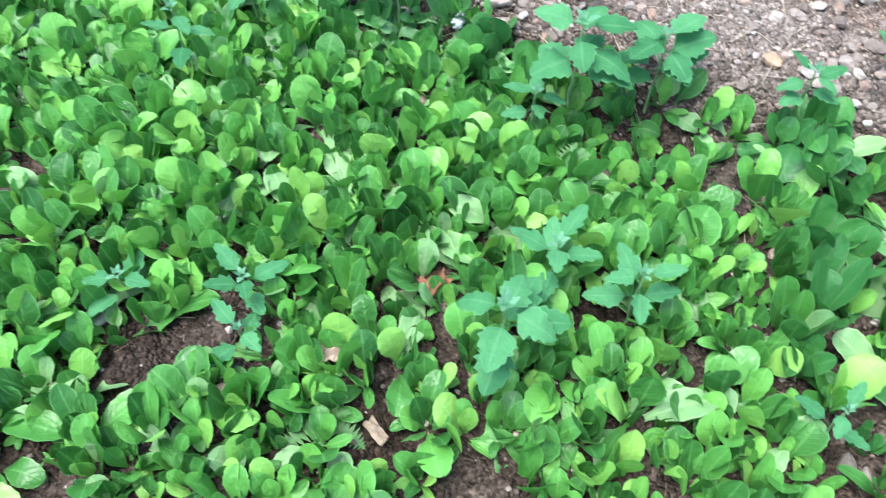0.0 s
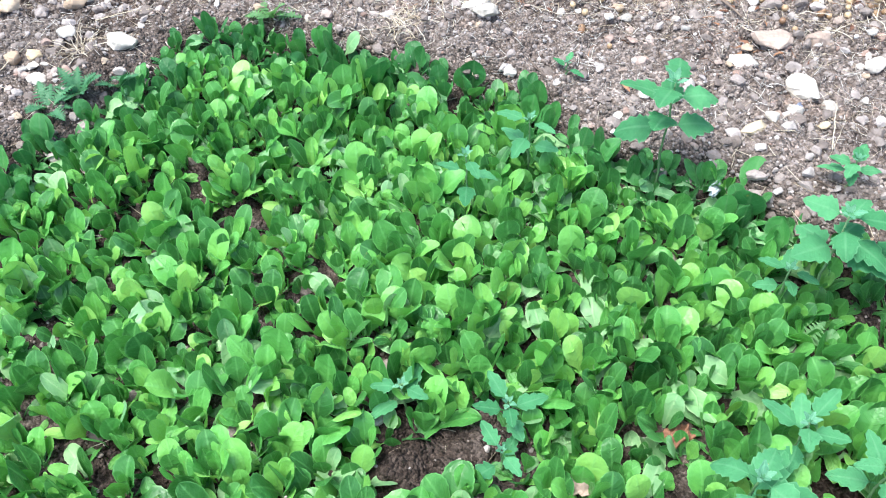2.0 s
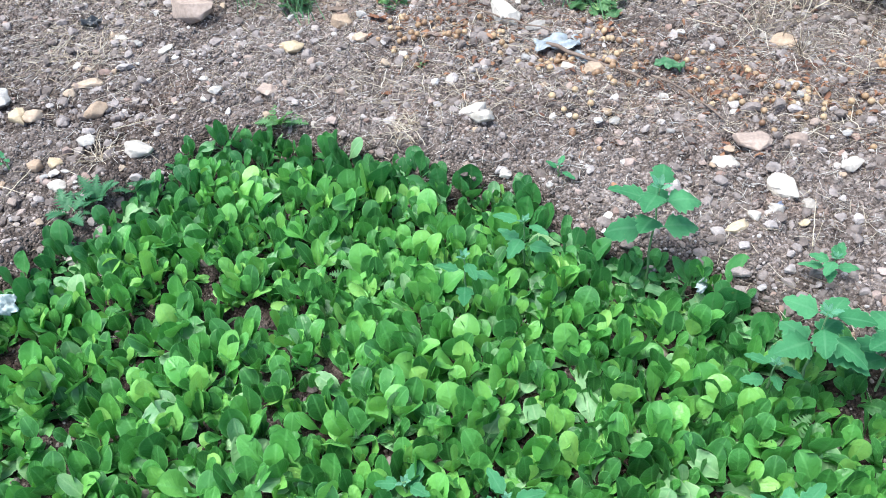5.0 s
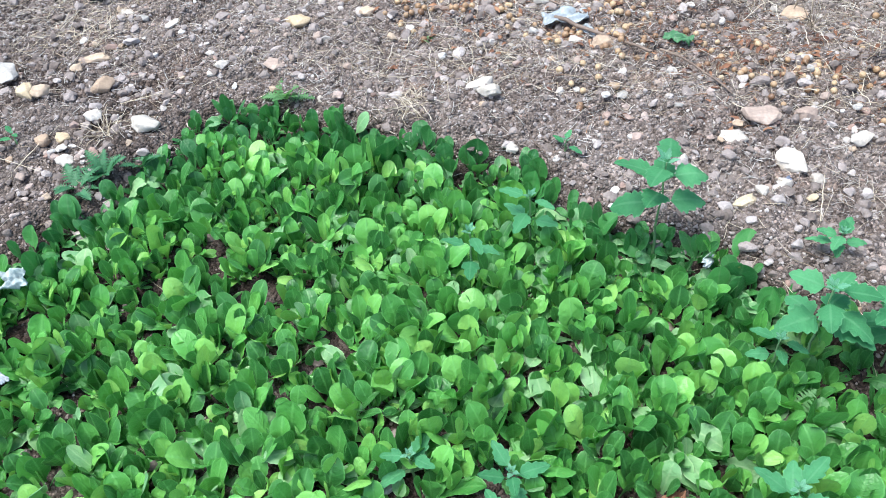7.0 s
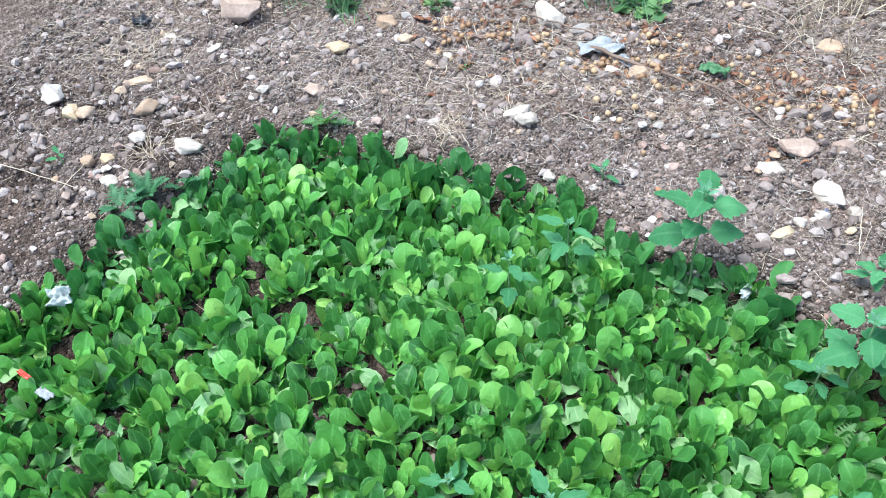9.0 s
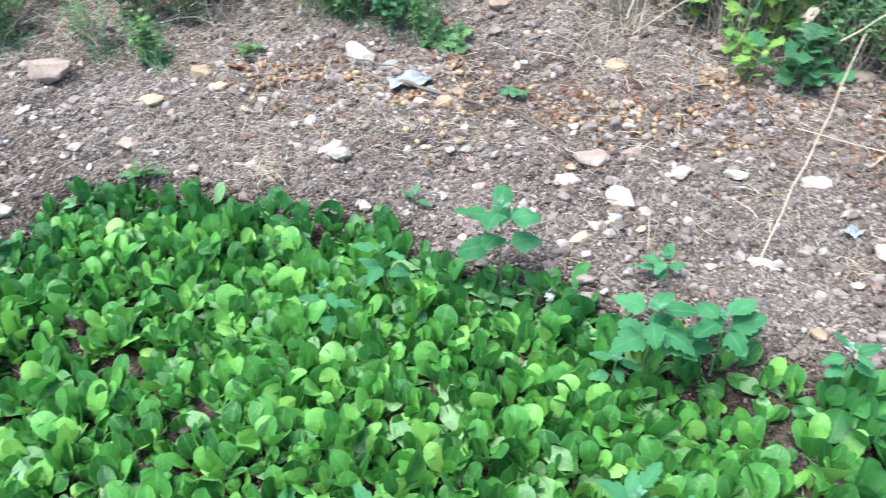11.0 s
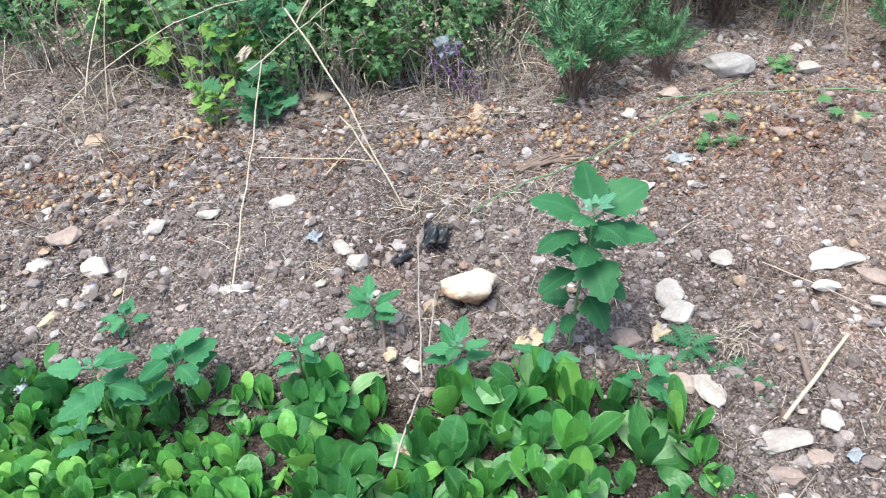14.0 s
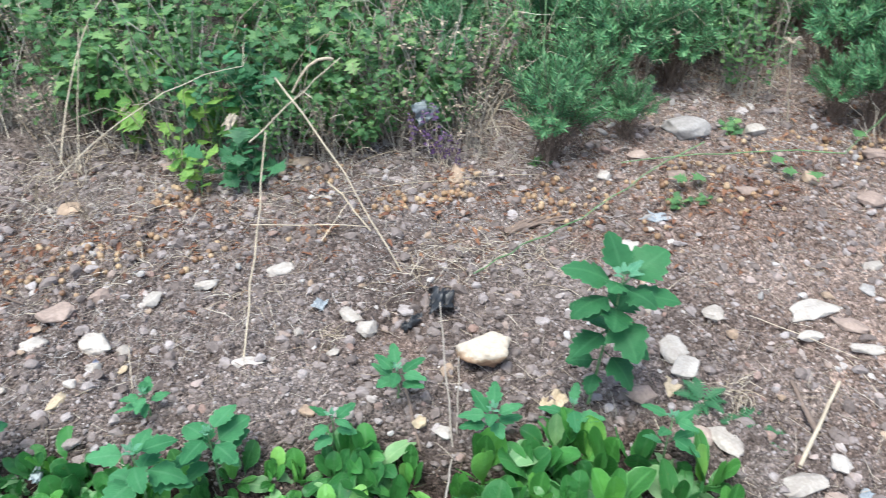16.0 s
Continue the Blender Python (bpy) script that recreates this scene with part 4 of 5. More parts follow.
def build_single_pebbles():
    """The larger pebbles, one by one."""
    r = random.Random(36)
    meshes = [mesh_of("pebble", *hull_shape(900 + i, 18, 0.25)[:2], m) for i, m in enumerate([M_TAN, M_PINK, M_PINK, M_TAN, M_PINK, M_GREY, M_WHITE, M_PINK])]
    made = 0
    while made < 190:
        x, y = r.uniform(-1.7, 2.2), r.uniform(0.3, 2.1)
        if float(bed_depth(np.array([x]), np.array([y]))[0]) > -0.02 or y > front_y(x):
            continue
        s = r.uniform(0.007, 0.013)
        ob = new("pebble", r.choice(meshes))
        ob.matrix_basis = turn(r.uniform(-0.3, 0.3), r.uniform(-0.3, 0.3), r.uniform(0, 6.28), (s * r.uniform(0.9, 1.35), s * r.uniform(0.75, 1.0), s * 0.75), (x, y, gz(x, y) + 0.3 * s))
        tagged(ob, "small rounded pebble lying on dry soil", "pebble", "pebbles on the soil")
        made += 1


build_single_pebbles()


def build_straw():
    r = random.Random(41)
    shapes = []
    for i in range(12):
        bow = r.uniform(-0.12, 0.12)
        pts = [(s - 0.5, 4 * bow * s * (1 - s) + r.uniform(-0.01, 0.01), 0.03 * math.sin(9 * s + i)) for s in np.linspace(0, 1, 6)]
        shapes.append(tube(pts[::2] if i > 5 else pts, 0.022, 0.012, 4))
    for name, n, seed, mat, longest, thick, label in (("straw_litter", 16000, 42, M_STRAW, 0.085, 0.70, "bits of dry straw and stalk on the soil"),
                                                      ("far_straw_litter", 14000, 44, M_STRAW, 0.11, 0.75, "matted dry straw on the soil before the border"),
                                                      ("chaff", 34000, 45, M_CHAFF, 0.042, 1.2, "short grey and white bits of chaff on the soil"),
                                                      ("twig_litter", 1300, 43, M_WOOD, 0.09, 1.5, "dark broken twigs on the soil")):
        x, y, z, q = soil_places(n, seed, 0.10, y0=1.5 if name.startswith("far") else 1.2 if name == "chaff" else 0.25)
        long = 0.012 + (longest - 0.012) * q.rand(len(x)) ** 2.2
        wide = np.minimum(0.8 * thick * long, 0.042 * thick)
        at = np.stack([x, y, z + 0.004], -1)
        m = turns(len(x), random.Random(seed), 0.22, at, np.stack([long, wide, wide], -1))
        v, f, u = scattered(shapes, q.randint(6 if name == "chaff" else 0, 12, len(x)), m)
        tagged(new(name, mesh_of(name, v, f, mat)), label, "straw", kind="stuff")


build_straw()

# the strip where the fruit of an overhanging tree has dropped
STRIP = [(-0.75, 1.86), (-0.42, 1.82), (-0.2, 1.78), (0.06, 1.72), (0.35, 1.74), (0.62, 1.62), (0.92, 1.60), (1.05, 1.50), (1.30, 1.35), (1.52, 1.16), (1.75, 1.15), (2.05, 1.30), (2.45, 1.15)]


def strip_places(n, seed, spread):
    r = random.Random(seed)
    hubs = []
    for _ in range(int(n / 7)):
        k = r.randrange(len(STRIP) - 1)
        s = r.random()
        hubs.append((STRIP[k][0] + s * (STRIP[k + 1][0] - STRIP[k][0]) + r.gauss(0, spread), STRIP[k][1] + s * (STRIP[k + 1][1] - STRIP[k][1]) + r.gauss(0, spread)))
    out = []
    while len(out) < n:
        h = r.choice(hubs)
        p = (h[0] + r.gauss(0, 0.035), h[1] + r.gauss(0, 0.028))
        if all(math.hypot(p[0] - a, p[1] - b) > 0.0135 for a, b in out[-60:]):
            out.append(p)
    return out


def berry_shape(seed):
    r = random.Random(seed)
    v, f, u = icosphere(3)
    off = Vector((r.uniform(0, 40), r.uniform(0, 40), 3))
    w = []
    for p in v:
        q = Vector(p) * (1 + 0.05 * noise.noise(Vector(p) * 1.6 + off) + 0.03 * noise.noise(Vector(p) * 5 + off))
        dent = max(0, p[2] - 0.9) * 1.6
        w.append((q.x, q.y, q.z * 1.06 - dent))
    return np.array(w), f, u


def build_berries():
    r = random.Random(51)
    shapes = [berry_shape(i) for i in range(5)]
    meshes = [mesh_of("berry", s[0] * 0.0078, s[1], M_BERRY_ONE) for s in shapes]
    spots = strip_places(420, 52, 0.08)
    loose = strip_places(90, 53, 0.13)
    rows = []
    for i, (x, y) in enumerate(spots + loose):
        if float(bed_depth(np.array([x]), np.array([y]))[0]) > -0.01:
            continue
        s = r.uniform(0.72, 1.12)
        m = turn(r.uniform(-1.2, 1.2), r.uniform(-1.2, 1.2), r.uniform(0, 6.28), (s, s, s), (x, y, gz(x, y) + 0.0055 * s))
        if i < 260:
            ob = new("fallen_berry", r.choice(meshes))
            ob.matrix_basis = m
            tagged(ob, "round yellow-brown fallen berry on the soil", "berry", "fallen berries")
        else:
            rows.append(np.array(m @ Matrix.Diagonal((0.0078, 0.0078, 0.0078, 1))))
    v, f, u = scattered([icosphere(2)], [0] * len(rows), rows)
    tagged(new("fallen_berries", mesh_of("fallen_berries", v, f, M_BERRY)), "scattered yellow-brown fallen berries", "berries", kind="stuff")


build_berries()


def build_litter():
    """Rusty leaf stalks and shed leaflets among the berries."""
    r = random.Random(61)
    flake = leaf_shape(0.26, 0.06, 0.1, 0, 60, 0.5, 0.3, 5, rows=8, cols=3, point=0.5, peak=0.4)
    curl = tube([(s - 0.5, 0.12 * math.sin(3 * s), 0.1 * math.sin(4 * s)) for s in np.linspace(0, 1, 6)], 0.03, 0.015, 4)
    mats, picks = [], []
    for x, y in strip_places(5200, 62, 0.13):
        s = r.uniform(0.008, 0.034)
        picks.append(0 if r.random() < 0.22 else 1)
        mats.append(np.array(turn(r.uniform(-0.5, 0.5), r.uniform(-0.5, 0.4), r.uniform(0, 6.28), (s, s * 0.8, s), (x, y, gz(x, y) + 0.005))))
    v, f, u = scattered([flake, curl], picks, mats)
    tagged(new("leaf_litter", mesh_of("leaf_litter", v, f, M_RUST, u)), "rusty brown shed leaves and stalks", "leaf litter", kind="stuff")


build_litter()

# ---- single sticks and stalks ----


def stick(name, label, points, r0, r1, mat, category="stick", sides=7):
    v, f, u = tube(points, r0, r1, sides)
    return tagged(new(name, mesh_of(name, v, f, mat)), label, category)


def on(x, y, up=0.004):
    return (x, y, gz(x, y) + up)


stick("dry_stalk", "tall straight straw-coloured grass stalk rising from the soil", bent(on(0.44, 1.17, -0.01), (0.633, 1.475, 0.33), 0.0, 0.003, 10, 1), 0.0022, 0.0015, M_STALK, "stalk")
stick("dry_stalk", "long dry grass stalk leaning out of the herbs", bent((0.74, 1.73, 0.32), on(0.86, 1.29), 0.03, 0.004, 10, 2), 0.0024, 0.0020, M_STALK, "stalk")
stick("dry_stalk", "dry grass stalk lying across another stalk", bent((0.60, 1.50, 0.30), (0.90, 1.70, 0.35), 0.0, 0.004, 8, 3), 0.0016, 0.0014, M_STALK, "stalk")
stick("dry_stalk", "long thin grass stalk arching from the herbs", bent((0.20, 1.62, 0.25), (0.70, 1.87, 0.30), 0.05, 0.003, 10, 4), 0.0014, 0.0012, M_STALK, "stalk")
stick("dry_stalk", "upright end of a thin grass stalk", bent((0.70, 1.87, 0.30), (0.75, 1.98, 0.36), 0.0, 0.002, 6, 5), 0.0012, 0.0008, M_STALK, "stalk")
stick("dry_stalk", "pale grass stalk in the far herbs", bent((0.22, 1.92, 0.12), (0.45, 2.35, 0.35), 0.06, 0.003, 9, 6), 0.0018, 0.0014, M_STALK, "stalk")
stick("dry_stalk", "thin straw stalk leaning over the herbs", bent((0.26, 1.98, 0.05), (0.36, 2.15, 0.36), 0.02, 0.004, 8, 16), 0.0016, 0.0011, M_STALK, "stalk")
stick("dry_stalk", "pale upright grass stalk among needle herbs", bent((1.46, 1.62, 0.05), (1.50, 1.72, 0.50), 0.0, 0.003, 8, 17), 0.0026, 0.0018, M_STEM, "stalk")
stick("dry_twig", "thin reddish straw lying on litter", bent(on(0.59, 1.58, 0.03), on(0.84, 1.43, 0.02), 0.004, 0.002, 8, 7), 0.0015, 0.0011, M_STALK)
stick("dry_twig", "broken straw bent over the litter", bent(on(0.81, 1.62, 0.05), on(0.84, 1.42, 0.01), 0.01, 0.003, 7, 8), 0.0024, 0.0020, M_STALK)
stick("dry_twig", "forked straw among fallen berries", bent(on(0.72, 1.44, 0.012), on(0.84, 1.56, 0.02), 0.004, 0.002, 6, 9), 0.0015, 0.0011, M_STALK)
stick("dry_twig", "long thin straw over the berries", bent(on(0.76, 1.61, 0.02), on(1.35, 1.46, 0.02), 0.015, 0.004, 10, 10), 0.0010, 0.0008, M_STALK)
stick("dry_stalk", "grey dead stem standing at the bed's edge", bent(on(0.71, 0.75, -0.01), (0.80, 0.98, 0.16), 0.01, 0.0015, 9, 11), 0.0022, 0.0012, M_GREYSTALK, "stalk")
stick("dry_stalk", "second grey dead stem at the bed's edge", bent(on(0.72, 0.76, -0.01), (0.80, 0.90, 0.08), 0.012, 0.0015, 8, 12), 0.0020, 0.0012, M_GREYSTALK, "stalk")
stick("dry_stalk", "grey stem running down into the bed", bent(on(0.60, 0.60, 0.04), on(0.71, 0.76, 0.0), 0.01, 0.0015, 8, 13), 0.0022, 0.0018, M_GREYSTALK, "stalk")
stick("dark_twig", "short dark twig on bare soil", bent(on(0.70, 0.96, 0.02), on(0.665, 0.80, 0.006), 0.004, 0.003, 7, 14), 0.0040, 0.003, M_WOOD)
stick("cane", "straight split pale cane lying on the soil", bent(on(1.235, 0.425, 0.02), on(1.47, 0.545, 0.012), 0.0, 0.0008, 8, 15), 0.0040, 0.0034, M_STALK, "cane", 8)
stick("dark_twig", "flat weathered wood splinter on the soil", bent(on(1.33, 0.47, 0.01), on(1.40, 0.60, 0.008), 0.0, 0.002, 6, 18), 0.0065, 0.004, M_WOOD)
stick("dark_twig", "grey broken branch lying on the soil", bent(on(-0.36, 1.80, 0.015), on(-0.12, 1.66, 0.012), 0.006, 0.006, 9, 19), 0.0055, 0.0035, M_WOOD)
stick("dark_twig", "curved thin root on the soil", bent(on(-0.10, 1.70, 0.015), on(0.06, 1.54, 0.008), 0.012, 0.003, 9, 20), 0.003, 0.002, M_WOOD)
stick("dark_twig", "thin twig on the soil", bent(on(-0.60, 1.96, 0.01), on(-0.35, 1.84, 0.01), 0.004, 0.004, 8, 21), 0.0026, 0.002, M_WOOD)
for i, (a, b) in enumerate([((0.06, 1.50), (0.12, 1.45)), ((1.46, 0.78), (1.57, 0.58)), ((1.35, 0.93), (1.47, 0.96)), ((1.52, 0.49), (1.56, 0.60)), ((-0.03, 1.93), (0.08, 1.92)), ((-1.62, 1.12), (-1.36, 1.09)),
                            ((-1.44, 1.08), (-1.42, 1.24)), ((-1.31, 1.33), (-1.18, 1.36)), ((1.62, 0.58), (1.72, 0.47)), ((1.20, 1.02), (1.31, 1.07)), ((0.22, 1.18), (0.24, 1.33)), ((1.09, 0.63), (1.14, 0.83))]):
    stick("dry_twig", "thin dry straw on the soil", bent(on(*a, 0.008), on(*b, 0.008), 0.003, 0.002, 8, 30 + i), 0.0011, 0.0007, M_STALK)
for i in range(9):
    a = random.Random(80 + i)
    x, y = 1.235 + a.uniform(-0.02, 0.02), 1.30 + a.uniform(-0.012, 0.012)
    stick("bark_strip", "dark weathered strip of bark in a small heap", bent(on(x - 0.07, y + a.uniform(-0.02, 0.02), 0.008), on(x + 0.07, y - 0.03 + a.uniform(-0.02, 0.02), 0.012), 0.006, 0.003, 6, 90 + i), 0.0042, 0.002, M_WOOD, "bark")


def tuft(x, y, n, long, spread, mat, label, seed, rise=(5, 50), thick=0.0011, name="dry_grass_tuft"):
    """A tuft of thin bent blades."""
    r = random.Random(seed)
    rows = []
    for i in range(n):
        a, e = r.uniform(0, 6.28), radians(r.uniform(*rise))
        s = long * r.uniform(0.5, 1.1)
        bx, by = r.gauss(0, spread), r.gauss(0, spread)
        tip = (bx + s * math.cos(e) * math.cos(a), by + s * math.cos(e) * math.sin(a), max(s * math.sin(e) - 0.2 * s, 0.002))
        rows.append(tube(bent((bx, by, -0.002), tip, 0.22 * s * math.sin(e) + 0.05 * s, 0.04 * s, 6, seed * 97 + i), thick, thick * 0.5, 4))
    v, f, u = joined(rows)
    ob = new(name)
    tagged(part("blade_growth", mesh_of(name, v, f, mat), ob), kind="stuff")
    ob.location = on(x, y, 0)
    return tagged(ob, label, "dry grass")


tuft(-1.30, 1.24, 46, 0.09, 0.008, M_STRAW, "dry pale grass tuft on the soil", 401, (0, 40))
tuft(-0.62, 1.41, 60, 0.05, 0.02, M_STRAW, "tangle of fine dry roots at the bed's edge", 402, (0, 40))
tuft(0.50, 1.36, 24, 0.08, 0.03, M_STRAW, "flattened dry grass on the soil", 403, (0, 15))
tuft(0.96, 1.26, 80, 0.10, 0.07, M_STRAW, "flattened pale dry grass on the soil", 404, (0, 14))
tuft(1.16, 1.20, 60, 0.10, 0.06, M_STRAW, "flattened pale dry grass on the soil", 405, (0, 14))
tuft(1.28, 0.62, 34, 0.06, 0.012, M_STRAW, "small bleached grass tuft", 406, (0, 35))
tuft(-0.50, 1.62, 26, 0.10, 0.03, M_STRAW, "flattened dry grass on the soil", 407, (0, 14))
tuft(0.62, 1.16, 26, 0.05, 0.02, M_STRAW, "curled dry roots on the soil", 408, (0, 30))
tuft(1.14, 0.27, 36, 0.08, 0.015, M_STRAW, "bleached grass tuft by a stone", 409, (0, 30))
tuft(1.55, 0.34, 22, 0.12, 0.04, M_STRAW, "flattened straw on bare soil", 410, (0, 14))
tuft(0.30, 1.62, 16, 0.08, 0.06, M_STRAW, "flattened grey-white straw on the soil", 413, (0, 16))
tuft(0.38, 1.78, 16, 0.09, 0.07, M_STRAW, "flattened grey-white straw on the soil", 414, (0, 18))
tuft(0.20, 1.92, 16, 0.09, 0.07, M_STRAW, "flattened grey-white straw on the soil", 415, (0, 18))
tuft(-0.62, 1.76, 16, 0.08, 0.09, M_STRAW, "flattened grey-white straw on the soil", 416, (0, 14))
tuft(0.24, 1.83, 20, 0.10, 0.006, M_DRYLEAF, "grey dead stem tuft", 411, (30, 75))
tuft(-1.60, 1.62, 40, 0.10, 0.05, M_STRAW, "flattened straw on bare soil", 412, (0, 14))

# ---- plastic scraps and dead leaves ----


def scrap(name, x, y, w, d, h, angle, mat, label, category, seed, tip=(0, 0)):
    """A crumpled thin sheet with folded, torn edges."""
    n = 15
    r = random.Random(seed)
    o = Vector((r.uniform(0, 90), r.uniform(0, 90), 0))
    v, f = [], []
    for i in range(n):
        for j in range(n):
            p, q = 2 * i / (n - 1) - 1, 2 * j / (n - 1) - 1
            torn = 1 - 0.35 * abs(noise.noise(Vector((math.atan2(q, p) * 1.4, 3, 0)) + o))
            k = noise.noise(Vector((p * 1.4, q * 1.4, 0)) + o) + 0.5 * noise.noise(Vector((p * 3.3, q * 3.3, 1)) + o)
            v.append((p * w / 2 * torn, q * d / 2 * torn, h * (0.5 + 0.8 * k)))
    f = [(i * n + j, (i + 1) * n + j, (i + 1) * n + j + 1, i * n + j + 1) for i in range(n - 1) for j in range(n - 1)]
    ob = new(name, mesh_of(name, v, f, mat))
    mod = ob.modifiers.new("thickness", "SOLIDIFY")
    mod.thickness = 0.0008
    ob.matrix_basis = Matrix.LocRotScale((x, y, gz(x, y) + 0.004), Euler((tip[0], tip[1], radians(angle))), None)
    return tagged(ob, label, category)


scrap("black_plastic_rag", 0.875, 1.13, 0.075, 0.055, 0.045, 70, M_BLACK, "crumpled torn black plastic on the soil", "plastic", 1, (0.5, 0))
scrap("black_plastic_rag", 0.80, 1.11, 0.060, 0.026, 0.020, 10, M_BLACK, "small curled shred of black plastic", "plastic", 2)
scrap("plastic_film", -0.335, 1.81, 0.115, 0.060, 0.022, 15, M_FILM, "dusty bluish piece of plastic film", "plastic", 3)
scrap("plastic_film", -0.275, 1.755, 0.050, 0.030, 0.014, -30, M_FILM, "small dusty piece of plastic film", "plastic", 4)
scrap("plastic_film", 1.52, 1.18, 0.085, 0.036, 0.022, -35, M_FILM, "crumpled bluish plastic film by berries", "plastic", 5)
scrap("plastic_film", 1.15, 1.76, 0.080, 0.065, 0.030, 20, M_FILM, "pale plastic film caught in the dry herbs", "plastic", 6, (0.9, 0)).location.z = 0.105
scrap("plastic_film", 1.31, 0.335, 0.030, 0.020, 0.005, 20, M_FILM, "small dull grey plastic scrap", "plastic", 7)
scrap("plastic_film", 0.64, 1.25, 0.034, 0.030, 0.012, 40, M_FILM, "small pale plastic scrap on the soil", "plastic", 8)
scrap("plastic_film", 0.165, 1.29, 0.022, 0.012, 0.006, 40, M_BLUE, "tiny blue plastic scrap between stones", "plastic", 9)
scrap("paper_scrap", -1.255, 0.795, 0.045, 0.042, 0.030, 30, M_PAPER, "crumpled whitish paper among the lettuce", "paper", 10, (0.5, 0)).location.z += 0.055
scrap("paper_scrap", 0.02, 1.06, 0.034, 0.018, 0.012, 60, M_PAPER, "bluish-white torn paper among leaves", "paper", 11, (0.6, 0)).location.z += 0.035
scrap("plastic_ribbon", -1.205, 0.605, 0.034, 0.010, 0.006, -20, M_RED, "bright red plastic scrap among lettuce", "plastic", 12).location.z += 0.078
scrap("plastic_ribbon", -1.165, 0.59, 0.040, 0.018, 0.008, -20, M_FILM, "pale plastic scrap among lettuce", "plastic", 13).location.z += 0.048
scrap("dead_leaf", -0.06, 1.74, 0.070, 0.034, 0.026, -25, M_DEEP, "crumpled dark green fallen leaf", "leaf", 14)
scrap("dead_leaf", -0.14, 0.475, 0.032, 0.026, 0.012, 10, M_PINK, "dry brown leaf between lettuce plants", "leaf", 15).location.z += 0.03
scrap("dead_leaf", -0.01, 0.59, 0.040, 0.030, 0.020, 40, M_RUST, "shrivelled brown leaf among lettuce", "leaf", 16).location.z += 0.03
scrap("dead_leaf", -0.08, 0.385, 0.040, 0.018, 0.008, -50, M_DRYLEAF, "dry tan leaf on bare soil", "leaf", 17)
scrap("dead_leaf", 0.93, 0.755, 0.055, 0.040, 0.020, 15, M_CREAM, "yellowed dead leaf at a weed's foot", "leaf", 18)
scrap("dead_leaf", 0.64, 0.66, 0.045, 0.030, 0.018, 60, M_TAN, "dry curled leaf in a gap of the bed", "leaf", 19)
scrap("dead_leaf", 0.622, 1.783, 0.075, 0.024, 0.015, 55, M_STRAW, "papery dry grass leaf hanging on a stalk", "leaf", 20, (0.7, 0)).location.z = 0.20
scrap("dead_leaf", -0.64, 1.81, 0.075, 0.016, 0.012, 10, M_PINK, "pinkish dry leaf strip on the soil", "leaf", 23)
scrap("dead_leaf", -0.82, 1.88, 0.055, 0.018, 0.010, -5, M_RUST, "flat reddish dry leaf", "leaf", 24)
scrap("black_plastic_rag", -1.61, 1.77, 0.060, 0.040, 0.020, 10, M_BLACK, "dark crumpled plastic scrap on the soil", "plastic", 25)
scrap("dead_leaf", -0.95, 1.93, 0.060, 0.020, 0.012, 0, M_WOOD, "dark curled dead leaf", "leaf", 21)
scrap("dead_leaf", -0.72, 1.58, 0.035, 0.014, 0.008, 15, M_RUST, "small rusty dead leaf", "leaf", 22)

# ---- the herb border ----
LOBED = leaf_shape(0.42, 0.06, 0.3, 0, 30, 0.1, 0.12, 92, rows=13, cols=3, tooth=0.38, peak=0.6, point=0.25)
SPRAY = leaf_shape(0.34, 0.05, 0.2, 0, 45, 0.2, 0.15, 95, rows=11, cols=3, tooth=0.5, peak=0.55, point=0.4)
OVAL = leaf_shape(0.30, 0.05, 0.15, 0, 40, 0.15, 0.1, 93, rows=9, cols=3, tooth=0.1, peak=0.45, point=0.4)


def herb(name, label, shape, mat, stems, tall, leaf, per, wide, seed, category="herb", droop=(-20, 45), stem_mat=None):
    """A bushy herb: curving stems that carry leaves all along."""
    r = random.Random(seed)
    tubes, mats = [], []
    for i in range(stems):
        a, out, h = r.uniform(0, 6.28), wide * r.uniform(0.1, 1.0), tall * r.uniform(0.55, 1.1)
        foot = Vector((r.gauss(0, 0.25 * wide), r.gauss(0, 0.25 * wide), -0.01))
        tip = foot + Vector((out * math.cos(a), out * math.sin(a), h))
        pts = bent(foot, tip, 0.12 * h, 0.02 * h, 7, seed * 31 + i)
        tubes.append(tube(pts, 0.0022, 0.001, 4))
        for k in range(per):
            s = r.uniform(0.2, 1.0)
            p = Vector(pts[0]).lerp(Vector(pts[-1]), s) + Vector((0, 0, 0.12 * h * 4 * s * (1 - s)))
            z = leaf * r.uniform(0.45, 1.4)
            m = Matrix.Translation(p) @ Matrix.Rotation(r.uniform(0, 6.28), 4, "Z") @ Matrix.Rotation(-radians(r.uniform(*droop)), 4, "Y") @ Matrix.Rotation(r.uniform(-0.5, 0.5), 4, "X")
            mats.append(np.array(m @ Matrix.Diagonal((z, z, z, 1))))
    ob = tagged(new(name), label, category, "herbs in the border")
    v, f, u = joined(tubes)
    tagged(part("stem_growth", mesh_of("herb_stems", v, f, stem_mat or M_STEM), ob), kind="stuff")
    v, f, u = scattered([shape], [0] * len(mats), mats)
    tagged(part("foliage", mesh_of("herb_foliage", v, f, mat, u), ob), kind="stuff")
    return ob


